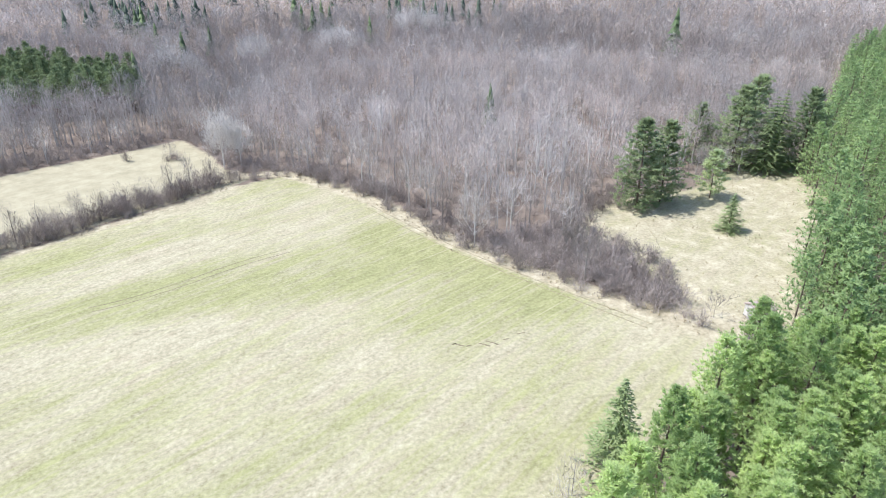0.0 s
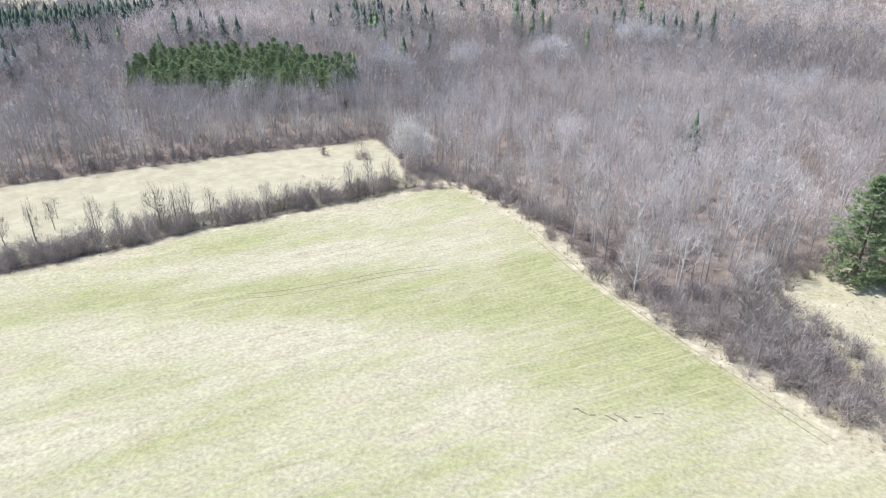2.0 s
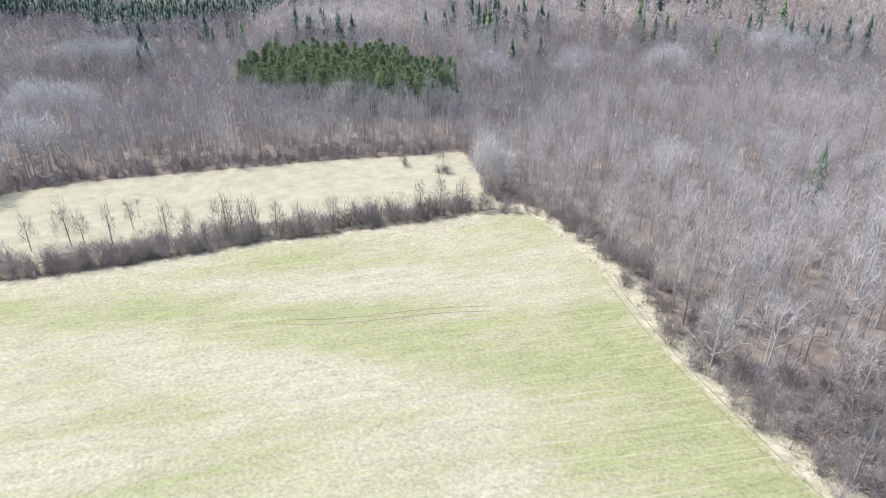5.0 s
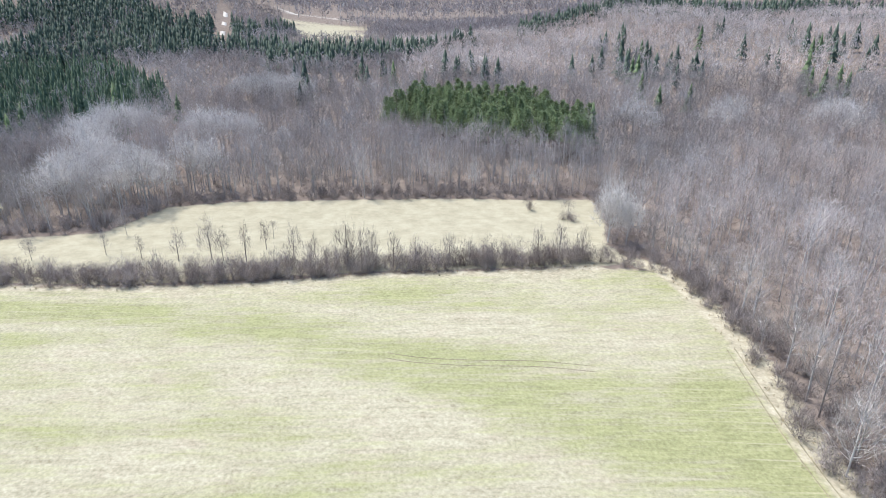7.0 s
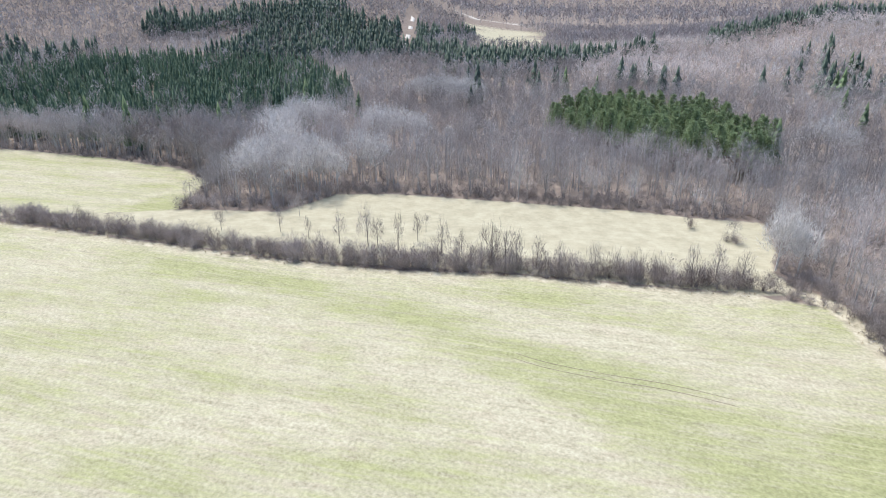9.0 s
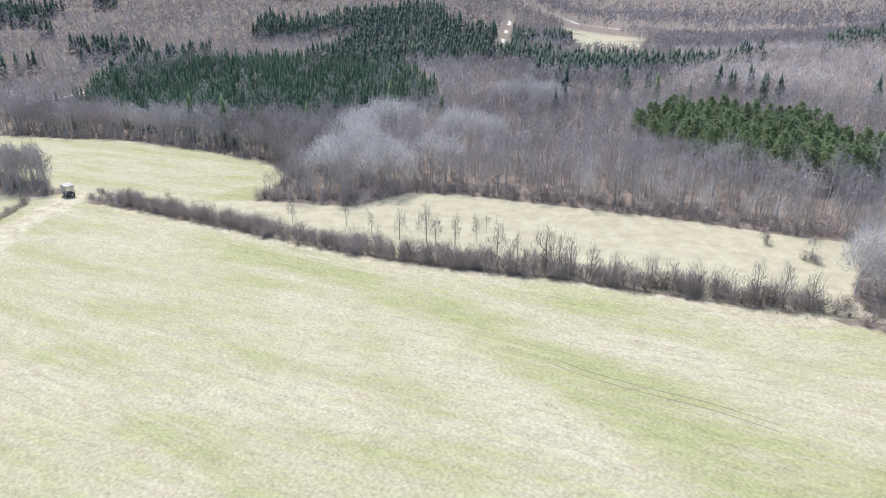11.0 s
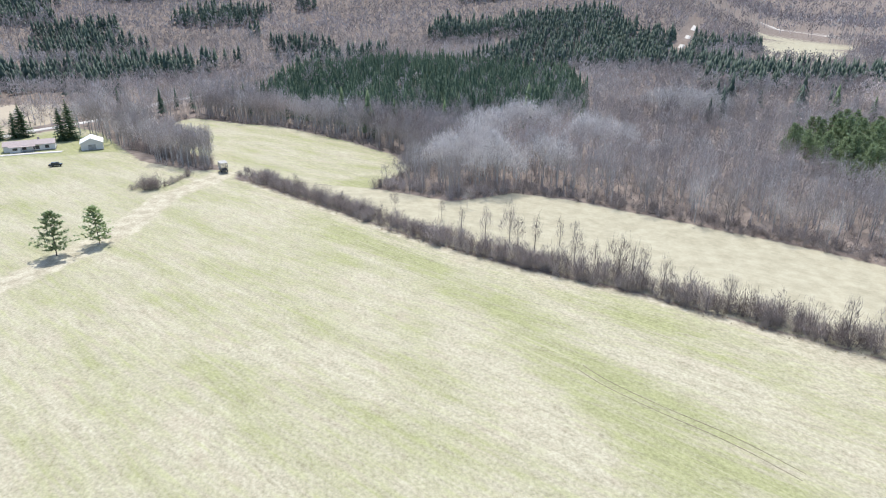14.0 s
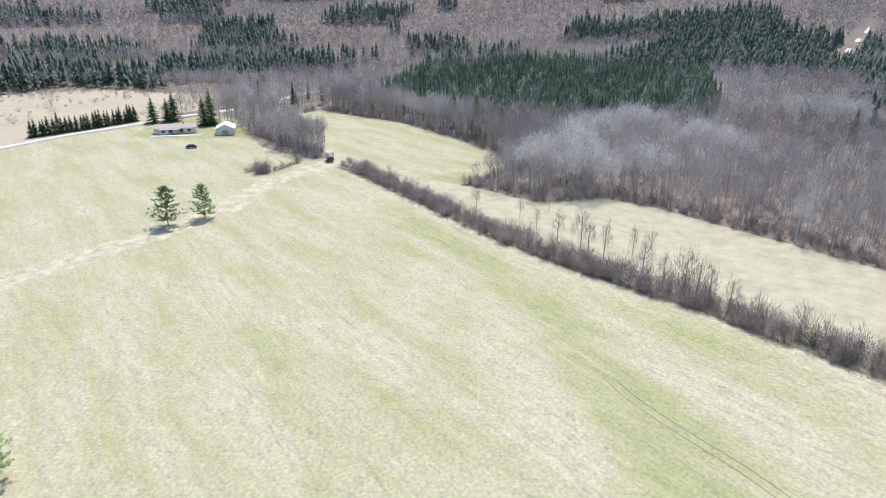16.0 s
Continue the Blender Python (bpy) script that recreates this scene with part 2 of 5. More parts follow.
M_PALE = leafy("pale_twigs", (0.52, 0.49, 0.46), (0.76, 0.72, 0.68), through_light=0.2)
M_DARKBARK = leafy("dark_bark", (0.11, 0.092, 0.082), (0.24, 0.21, 0.19))
M_BRUSH = leafy("brush_stems", (0.165, 0.136, 0.125), (0.40, 0.345, 0.322), through_light=0.2)
M_SHRUB = leafy("thicket_stems", (0.21, 0.18, 0.167), (0.48, 0.424, 0.398), through_light=0.2)
M_BRUSH_S = leafy("undergrowth_stems", (0.172, 0.146, 0.134), (0.395, 0.348, 0.325), True, through_light=0.25)
M_PINE = leafy("pine_needles", (0.29, 0.41, 0.165), (0.62, 0.74, 0.35), False, 0.5, 0.3, 0.6, 0.5)
M_SPRUCE = leafy("spruce_needles", (0.06, 0.095, 0.05), (0.14, 0.20, 0.09), False, 0.6, 0.25, 0.2)
M_PINE_S = leafy("stand_needles", (0.12, 0.163, 0.086), (0.265, 0.335, 0.175), True, 0.6, 0.2, 0.4)
M_WOODPINE_S = leafy("wood_needles", (0.18, 0.28, 0.12), (0.42, 0.54, 0.255), True, 0.5, 0.3, 0.5, 0.5)
M_SPRUCE_S = leafy("plantation_needles", (0.05, 0.083, 0.052), (0.11, 0.16, 0.097), True, 0.6, 0.2, 0.15)
M_BELT_S = leafy("hill_needles", (0.042, 0.066, 0.052), (0.095, 0.13, 0.092), True, 0.6, 0.2, 0.2)
M_FIELDPINE = leafy("open_pine_needles", (0.165, 0.22, 0.11), (0.35, 0.43, 0.21), False, 0.6, 0.25, 0.4)
M_CLEARPINE = leafy("white_pine_needles", (0.24, 0.31, 0.17), (0.54, 0.62, 0.36), False, 0.55, 0.3, 0.55, 0.6)
M_PINEBARK = leafy("pine_bark", (0.09, 0.065, 0.05), (0.18, 0.14, 0.11))


# ---- meshes ----
def mesh_of(name, verts, tris, mats, index=None, tint=None):
    me = bpy.data.meshes.new(name)
    verts, tris = np.asarray(verts, np.float32).reshape(-1, 3), np.asarray(tris, np.int32).reshape(-1, 3)
    n = len(tris)
    me.vertices.add(len(verts))
    me.vertices.foreach_set("co", verts.ravel())
    me.loops.add(3 * n)
    me.loops.foreach_set("vertex_index", tris.ravel())
    me.polygons.add(n)
    me.polygons.foreach_set("loop_start", np.arange(0, 3 * n, 3, dtype=np.int32))
    me.polygons.foreach_set("loop_total", np.full(n, 3, np.int32))
    for m in mats:
        me.materials.append(m)
    if index is not None:
        me.polygons.foreach_set("material_index", np.asarray(index, np.int32))
    if tint is not None:
        at = me.attributes.new("tint", "FLOAT", "POINT")
        at.data.foreach_set("value", np.asarray(tint, np.float32))
    me.update(calc_edges=True)
    return me


class Build:
    """Collects triangles of one plant."""

    def __init__(self, seed):
        self.v, self.t, self.m, self.n = [], [], [], 0
        self.rng = np.random.RandomState(seed)

    def add(self, verts, tris, mat):
        self.v.extend(verts)
        self.t.extend([(a + self.n, b + self.n, c + self.n) for a, b, c in tris])
        self.m.extend([mat] * len(tris))
        self.n += len(verts)

    def tube(self, a, b, ra, rb, mat=0, sides=3):
        a, b = np.array(a, float), np.array(b, float)
        d = (b - a) / (np.linalg.norm(b - a) + 1e-9)
        u = np.cross(d, (0.3, 0.9, 0.2) if abs(d[1]) < 0.9 else (1, 0, 0))
        u /= np.linalg.norm(u)
        w = np.cross(d, u)
        ang = np.arange(sides) * 2 * math.pi / sides
        ring = np.cos(ang)[:, None] * u + np.sin(ang)[:, None] * w
        tris = []
        for i in range(sides):
            j = (i + 1) % sides
            tris += [(i, j, sides + j), (i, sides + j, sides + i)]
        self.add([*(a + ra * ring), *(b + rb * ring)], tris, mat)

    def sliver(self, a, b, w, mat=1, flat=False):
        """A thin tapering twig, or a needle spray that lies flat."""
        a, b = np.array(a, float), np.array(b, float)
        s = np.cross(b - a, self.rng.normal(size=3) * (0.3 if flat else 1) + (0, 0, 1.0 if flat else 0))
        s *= 0.5 * w / (np.linalg.norm(s) + 1e-9)
        self.add([a - s, a + s, b], [(0, 1, 2)], mat)

    def many(self, a, b, w, mat=1, flat=False):
        """Many slivers at once, from the points a to the points b."""
        a, b = np.asarray(a, float), np.asarray(b, float)
        n = len(a)
        s = np.cross(b - a, self.rng.normal(size=(n, 3)) * (0.35 if flat else 1) + (0, 0, 1.0 if flat else 0))
        s *= 0.5 * (np.zeros(n) + w)[:, None] / (np.linalg.norm(s, axis=1)[:, None] + 1e-9)
        self.add(np.stack([a - s, a + s, b], 1).reshape(-1, 3), np.arange(3 * n).reshape(-1, 3), mat)

    def arrays(self):
        return np.array(self.v, np.float32), np.array(self.t, np.int32), np.array(self.m, np.int32)


def unit(az, el):
    return np.array((math.cos(az) * math.cos(el), math.sin(az) * math.cos(el), math.sin(el)))


def bare_tree(seed, h, spread, limbs, subs, twigs, w=0.06, low=0.35, sides=4, stems=1):
    """A leafless broadleaf tree: trunk, rising limbs, branches and fine twigs."""
    b = Build(seed)
    r = b.rng
    for s in range(stems):
        lean = r.normal(0, 0.035 if stems == 1 else 0.16, 2) * h
        pts = [np.array((0.0, 0, -0.2)) + (np.append(r.normal(0, 0.25, 2), 0) if stems > 1 else 0)]
        for k, u in enumerate((0.33, 0.62, 0.86)):
            pts.append(np.array((lean[0] * u, lean[1] * u, h * u)) + np.append(r.normal(0, 0.012 * h, 2), 0))
        rad = [0.011 * h, 0.0085 * h, 0.006 * h, 0.002 * h]
        for k in range(3):
            b.tube(pts[k], pts[k + 1], rad[k], rad[k + 1], 0, 4 if sides > 3 else 3)
        for i in range(limbs):
            u = low + (0.86 - low) * (i + r.rand()) / limbs
            k = min(int(np.searchsorted((0.33, 0.62, 0.86), u)), 2)
            lo, hi = (0, 0.33, 0.62)[k], (0.33, 0.62, 0.86)[k]
            p = pts[k] + (pts[k + 1] - pts[k]) * ((u - lo) / (hi - lo))
            az = i * 2.4 + r.normal(0, 0.5)
            ln = spread * (1.15 - 0.55 * u) * r.uniform(0.7, 1.1)
            q = p + unit(az, r.uniform(0.45, 0.95)) * ln * 0.55
            e = q + unit(az + r.normal(0, 0.3), r.uniform(0.9, 1.35)) * ln * 0.75
            if e[2] > h:
                e[2] = h * r.uniform(0.93, 1)
            rr = 0.0042 * h * (1.2 - 0.6 * u)
            if sides > 3:
                b.tube(p, q, rr, rr * 0.55, 0, 3)
            else:
                b.sliver(p, q, rr * 2.6, 0)
            b.sliver(q - (q - p) * 0.1, e, max(rr * 1.8, w), 0)
            for j in range(subs):
                v = r.uniform(0.25, 1)
                base = p + (q - p) * v * 2 if v < 0.5 else q + (e - q) * (v * 2 - 1)
                tip = base + unit(az + r.normal(0, 1.0), r.uniform(0.45, 1.35)) * ln * r.uniform(0.25, 0.5)
                b.sliver(base, tip, w * 1.5, 0)
                for k2 in range(twigs):
                    st = base + (tip - base) * r.uniform(0.2, 1)
                    b.sliver(st, st + unit(az + r.normal(0, 1.6), r.uniform(0.45, 1.5)) * r.uniform(0.7, 1.6) * (0.35 + 0.05 * h), w)
    return b.arrays()


def dome_tree(seed, h, spread, lobes, twigs, w, length=1.2, low=0.32, sides=4, rise=0.3, poles=0):
    """A leafless broadleaf tree with a domed crown: trunk, limbs that fork to lobes, and a haze of fine twigs."""
    b = Build(seed)
    r = b.rng
    lean = r.normal(0, 0.02, 2) * h
    z0, zc = low * h, h * (0.42 + 0.5 * low)
    up, down = h - zc, zc - z0
    top = np.array((lean[0], lean[1], h * 0.8))
    if sides:
        mid = np.array((lean[0] * 0.4, lean[1] * 0.4, h * 0.42))
        b.tube((0, 0, -0.2), mid, 0.0115 * h, 0.0085 * h, 0, sides)
        b.tube(mid, top, 0.0085 * h, 0.003 * h, 0, 3)
    else:
        b.sliver((0, 0, -0.2), top, 0.026 * h, 0)
    if poles:            # saplings that stand under it
        foot = np.column_stack([r.normal(0, 0.42, (poles, 2)) * spread, np.full(poles, -0.2)])
        b.many(foot, foot + np.column_stack([r.normal(0, 0.35, (poles, 2)), h * r.uniform(0.45, 0.85, poles)]), 0.013 * h, 0)
    k = np.arange(lobes)
    el = np.arcsin(np.clip(-0.25 + 1.22 * (k + 0.5) / lobes, -1, 1)) + r.normal(0, 0.08, lobes)
    az = k * 2.4 + r.normal(0, 0.25, lobes)
    d = np.stack([np.cos(az) * np.cos(el), np.sin(az) * np.cos(el), np.sin(el)], 1)
    axes = np.where(d[:, 2:] > 0, (spread, spread, up), (spread, spread, down))
    c = d * axes * r.uniform(0.5, 0.8, (lobes, 1)) + np.array((lean[0], lean[1], zc))
    root = np.zeros((lobes, 3))
    root[:, 2] = np.clip(c[:, 2] - np.hypot(c[:, 0], c[:, 1]) * r.uniform(0.8, 1.5, lobes), 0.2 * h, 0.72 * h)
    root[:, :2] = lean * (root[:, 2:] / (0.8 * h))
    knee = root + (c - root) * 0.55 + np.array((0, 0, -0.04 * h))
    b.many(root, knee + (knee - root) * 0.08, 0.011 * h, 0)
    b.many(knee, c + (c - knee) * 0.5, 0.007 * h, 0)
    which = r.randint(lobes, size=twigs)
    q = c[which] + r.normal(0, 0.2, (twigs, 3)) * (spread, spread, 0.8 * up)
    out = q - np.array((lean[0], lean[1], z0 + 0.1 * h))
    out /= np.linalg.norm(out, axis=1)[:, None] + 1e-9
    way = out + r.normal(0, 0.45, (twigs, 3)) + np.array((0, 0, rise))
    way /= np.linalg.norm(way, axis=1)[:, None] + 1e-9
    ln = length * r.uniform(0.6, 1.3, twigs)[:, None]
    forks = max(1, twigs // 7)
    b.many(c[which[:forks]], q[:forks] + way[:forks] * ln[:forks] * 0.6, w * 1.5, 0)
    b.many(q - way * ln * 0.5, q + way * ln * 0.5, w)
    return b.arrays()


def far_conifer(seed, h, spread, tiers, teeth):
    """A conifer seen far off: ragged drooping tiers of boughs round a stem."""
    b = Build(seed)
    r = b.rng
    b.tube((0, 0, -0.2), (0, 0, h * 0.5), 0.012 * h, 0.006 * h, 0, 3)
    for i in range(tiers):
        z0, z1 = h * (0.1 + 0.75 * i / tiers), h * (0.1 + 0.9 * (i + 1.35) / (tiers + 0.35))
        rad = spread * (1 - i / tiers) ** 0.8
        ring = []
        for k in range(teeth * 2):
            a = k * math.pi / teeth + i
            s = rad * (r.uniform(0.85, 1.2) if k % 2 else r.uniform(0.45, 0.7))
            ring.append(np.array((s * math.cos(a), s * math.sin(a), z0 + r.normal(0, 0.03 * h) + (0 if k % 2 else 0.05 * h))))
        n = len(ring)
        b.add([*ring, np.array((r.normal(0, 0.15), r.normal(0, 0.15), min(z1, h)))], [(k, (k + 1) % n, n) for k in range(n)], 1)
    return b.arrays()


def brush(seed, h, spread, stems, twigs, w=0.05, length=1.0):
    """A rounded shrub: stems that arch out from one foot under a dome of fine twigs."""
    b = Build(seed)
    r = b.rng
    k = np.arange(stems)
    az, el = k * 2.4 + r.normal(0, 0.3, stems), r.uniform(0.55, 1.5, stems)
    d = np.stack([np.cos(az) * np.cos(el), np.sin(az) * np.cos(el), np.sin(el)], 1)
    foot = np.column_stack([r.normal(0, 0.12, (stems, 2)), np.full(stems, -0.1)])
    tip = d * np.array((0.55 * spread, 0.55 * spread, 0.92 * h)) * r.uniform(0.6, 1.22, (stems, 1))
    knee = foot + (tip - foot) * np.array((0.32, 0.32, 0.55))
    b.many(foot, knee + (knee - foot) * 0.25, 0.09, 0)
    b.many(knee, tip, 0.06, 0)
    which = r.randint(stems, size=twigs)
    v = r.uniform(0.0, 1.0, (twigs, 1)) ** 0.8
    q = (tip * np.array((1.0, 1.0, 0.0)))[which] * np.sqrt(np.sqrt(v)) + np.array((0, 0, 1.0)) * tip[which, 2:] * v + r.normal(0, 0.16, (twigs, 3)) * (0.55 * spread, 0.55 * spread, 0.4 * h)
    q[:, 2] = np.abs(q[:, 2]) + 0.1
    way = q * np.array((1, 1, 0.8)) / (0.5 * spread) + r.normal(0, 0.5, (twigs, 3)) + np.array((0, 0, 0.25))
    way /= np.linalg.norm(way, axis=1)[:, None] + 1e-9
    ln = length * r.uniform(0.5, 1.2, (twigs, 1))
    b.many(q - way * ln * 0.5, q + way * ln * 0.5, w)
    return b.arrays()


def pine_tree(seed, h, spread, whorls, arms, clumps, sprays, low=0.25, size=0.55, w=0.13):
    """A white pine: open whorls of upswept boughs, each with tufts of needles."""
    b = Build(seed)
    r = b.rng
    bend = r.normal(0, 0.02, 2) * h
    b.tube((0, 0, -0.3), (bend[0] * 0.5, bend[1] * 0.5, h * 0.5), 0.012 * h, 0.008 * h, 0, 5)
    b.tube((bend[0] * 0.5, bend[1] * 0.5, h * 0.5), (bend[0], bend[1], h * 0.97), 0.008 * h, 0.001 * h, 0, 4)
    for i in range(whorls):
        u = low + (0.98 - low) * i / (whorls - 1)
        c = np.array((bend[0] * u, bend[1] * u, h * u))
        top = (u - low) / (1 - low)
        reach = spread * (1 - top) ** 0.62 * (0.55 + 0.45 * min(1, top * 4)) * r.uniform(0.75, 1.1) + 0.35
        for k in range(arms):
            az = k * 6.283 / arms + i * 0.9 + r.normal(0, 0.25)
            ln = reach * r.uniform(0.55, 1.15)
            e = c + unit(az, 0.08 + 0.55 * top + r.normal(0, 0.1)) * ln
            b.sliver(c, e, 0.07, 0)
            for j in range(clumps):
                v = 0.35 + 0.65 * (j + r.rand()) / clumps
                q = c + (e - c) * v + np.append(r.normal(0, 0.16, 2) * ln * 0.6, r.normal(0.12, 0.12))
                a, e2 = az + r.normal(0, 1.5, sprays), r.uniform(-0.25, 1.15, sprays)
                d = np.stack([np.cos(a) * np.cos(e2), np.sin(a) * np.cos(e2), np.sin(e2)], 1)
                q = q + r.normal(0, 0.22, (sprays, 3)) * (1, 1, 0.5) * size
                b.many(q - d * 0.15 * size, q + d * size * r.uniform(0.6, 1.2, (sprays, 1)), w, 1, True)
    return b.arrays()


def spruce_tree(seed, h, spread, whorls, arms, sprays, w=0.2, low=0.04):
    """A spruce: a narrow cone of drooping boughs hung with short sprays."""
    b = Build(seed)
    r = b.rng
    b.tube((0, 0, -0.3), (0, 0, h * 0.97), 0.011 * h, 0.001 * h, 0, 4)
    for i in range(whorls):
        u = low + (0.985 - low) * i / (whorls - 1)
        reach = spread * (1 - u) ** 0.85 * r.uniform(0.85, 1.1) + 0.15
        for k in range(arms):
            az = k * 6.283 / arms + i * 1.1 + r.normal(0, 0.2)
            c = np.array((0, 0, h * u))
            ln = reach * r.uniform(0.75, 1.1)
            e = c + unit(az, r.uniform(-0.45, 0.05)) * ln
            b.sliver(c, e, w * 1.4, 1)
            for s in range(sprays):
                v = r.uniform(0.25, 1)
                q = c + (e - c) * v
                d = unit(az + r.choice((-1, 1)) * r.uniform(0.3, 1.1), r.uniform(-0.5, 0.35))
                b.sliver(q, q + d * ln * r.uniform(0.2, 0.42), w, 1, True)
    return b.arrays()


def scatter(region, spacing, seed, keep):
    """Jittered places in a box, kept where keep(p) holds."""
    r = np.random.RandomState(seed)
    x0, y0, x1, y1 = region
    gx, gy = np.meshgrid(np.arange(x0, x1, spacing), np.arange(y0, y1, spacing))
    p = np.stack([gx.ravel(), gy.ravel()], 1) + r.uniform(-0.48, 0.48, (gx.size, 2)) * spacing
    return p[keep(p)]


def grove(name, places, protos, mats, seed, label, category, size=(0.75, 1.15), sizes=None):
    """One object of kind stuff: many plants, from a few forms turned and scaled."""
    r = np.random.RandomState(seed)
    zs = height(places)
    V, T, M, C, n = [], [], [], [], 0
    pick = r.randint(len(protos), size=len(places))
    for k, (pv, pt, pm) in enumerate(protos):
        ids = np.where(pick == k)[0]
        if not len(ids):
            continue
        a, s, hs = r.uniform(0, 6.283, len(ids)), r.uniform(*size, len(ids)), r.uniform(0.9, 1.1, len(ids))
        s = s if sizes is None else s * sizes[ids]
        co, si = np.cos(a) * s, np.sin(a) * s
        v = np.empty((len(ids), len(pv), 3), np.float32)
        v[..., 0] = co[:, None] * pv[:, 0] - si[:, None] * pv[:, 1] + places[ids, 0:1]
        v[..., 1] = si[:, None] * pv[:, 0] + co[:, None] * pv[:, 1] + places[ids, 1:2]
        v[..., 2] = (s * hs)[:, None] * pv[:, 2] + zs[ids][:, None]
        V.append(v.reshape(-1, 3))
        T.append((pt[None] + (n + np.arange(len(ids)) * len(pv))[:, None, None]).reshape(-1, 3))
        M.append(np.tile(pm, len(ids)))
        near_tint = 0.5 + 0.25 * np.sin(places[ids, 0] / 31 + seed) + 0.25 * np.sin(places[ids, 1] / 23 + places[ids, 0] / 47)
        C.append(np.repeat(0.6 * r.rand(len(ids)) + 0.4 * near_tint, len(pv)))
        n += v.shape[0] * v.shape[1]
    me = mesh_of(name, np.concatenate(V), np.concatenate(T), mats, np.concatenate(M), np.concatenate(C))
    return tagged(new(name, me), label, category, kind="stuff")


def part(name, bm, mat, parent, label=""):
    me = bpy.data.meshes.new(name)
    bm.to_mesh(me)
    bm.free()
    me.materials.append(mat)
    ob = new(name, me)
    ob.parent = parent
    return tagged(ob, label)


def plant(name, form, wood, leaf, label, category, group, crown="crown"):
    """A plant as a thing: an Empty at its foot with a trunk and a crown."""
    v, t, m = form
    root = tagged(new(name), label, category, group)
    for i, (nm, mat) in enumerate((("trunk" if crown == "crown" else "stem", wood), ("crown", leaf))):
        tt = t[m == i]
        used, inv = np.unique(tt, return_inverse=True)
        ob = new(nm, mesh_of(nm, v[used], inv.reshape(-1, 3), [mat]))
        ob.parent = root
    return root


def planted(form_list, places, name, wood, leaf, labels, category, group, seed, size=(0.8, 1.15), crown="crown"):
    """Things of one kind at places: the first of each form is built, the rest are copies."""
    r = np.random.RandomState(seed)
    firsts = {}
    for i, (x, y) in enumerate(places):
        k = r.randint(len(form_list))
        s = r.uniform(*size)
        m = pose(x, y, ground_z(x, y), 0, 0, r.uniform(0, 360)) @ Matrix.Diagonal((s, s, s * r.uniform(0.92, 1.1), 1))
        if k not in firsts:
            firsts[k] = plant(name, form_list[k], wood, leaf, labels, category, group, crown)
            firsts[k].matrix_basis = m
        else:
            ob = copy_thing(firsts[k], m)
            ob.matrix_basis = m
    return firsts

# ---- ground: one sheet to the horizon ----
def axis(lo, hi, fine, far):
    """Grid lines: fine between lo and hi, coarser outwards."""
    a = list(np.arange(lo, hi + fine, fine))
    g = fine
    while a[-1] < far:
        g *= 1.16
        a.append(a[-1] + g)
    g = fine
    while a[0] > -far:
        g *= 1.16
        a.insert(0, a[0] - g)
    return np.array(a)


LUSH = [(-78, 88), (-62, 96), (-45, 101), (-21, 112), (-3, 121), (9, 112), (20, 103), (27, 93), (28, 86), (8, 76), (-3, 84), (-20, 90), (-32, 91), (-46, 86), (-62, 83)]
STRIP = [(-60, -55), (-86, -30), (-138, -2), (-172, 3), (-196, 18), (-208, 14), (-208, -3), (-170, -8), (-120, -22), (-84, -44)]


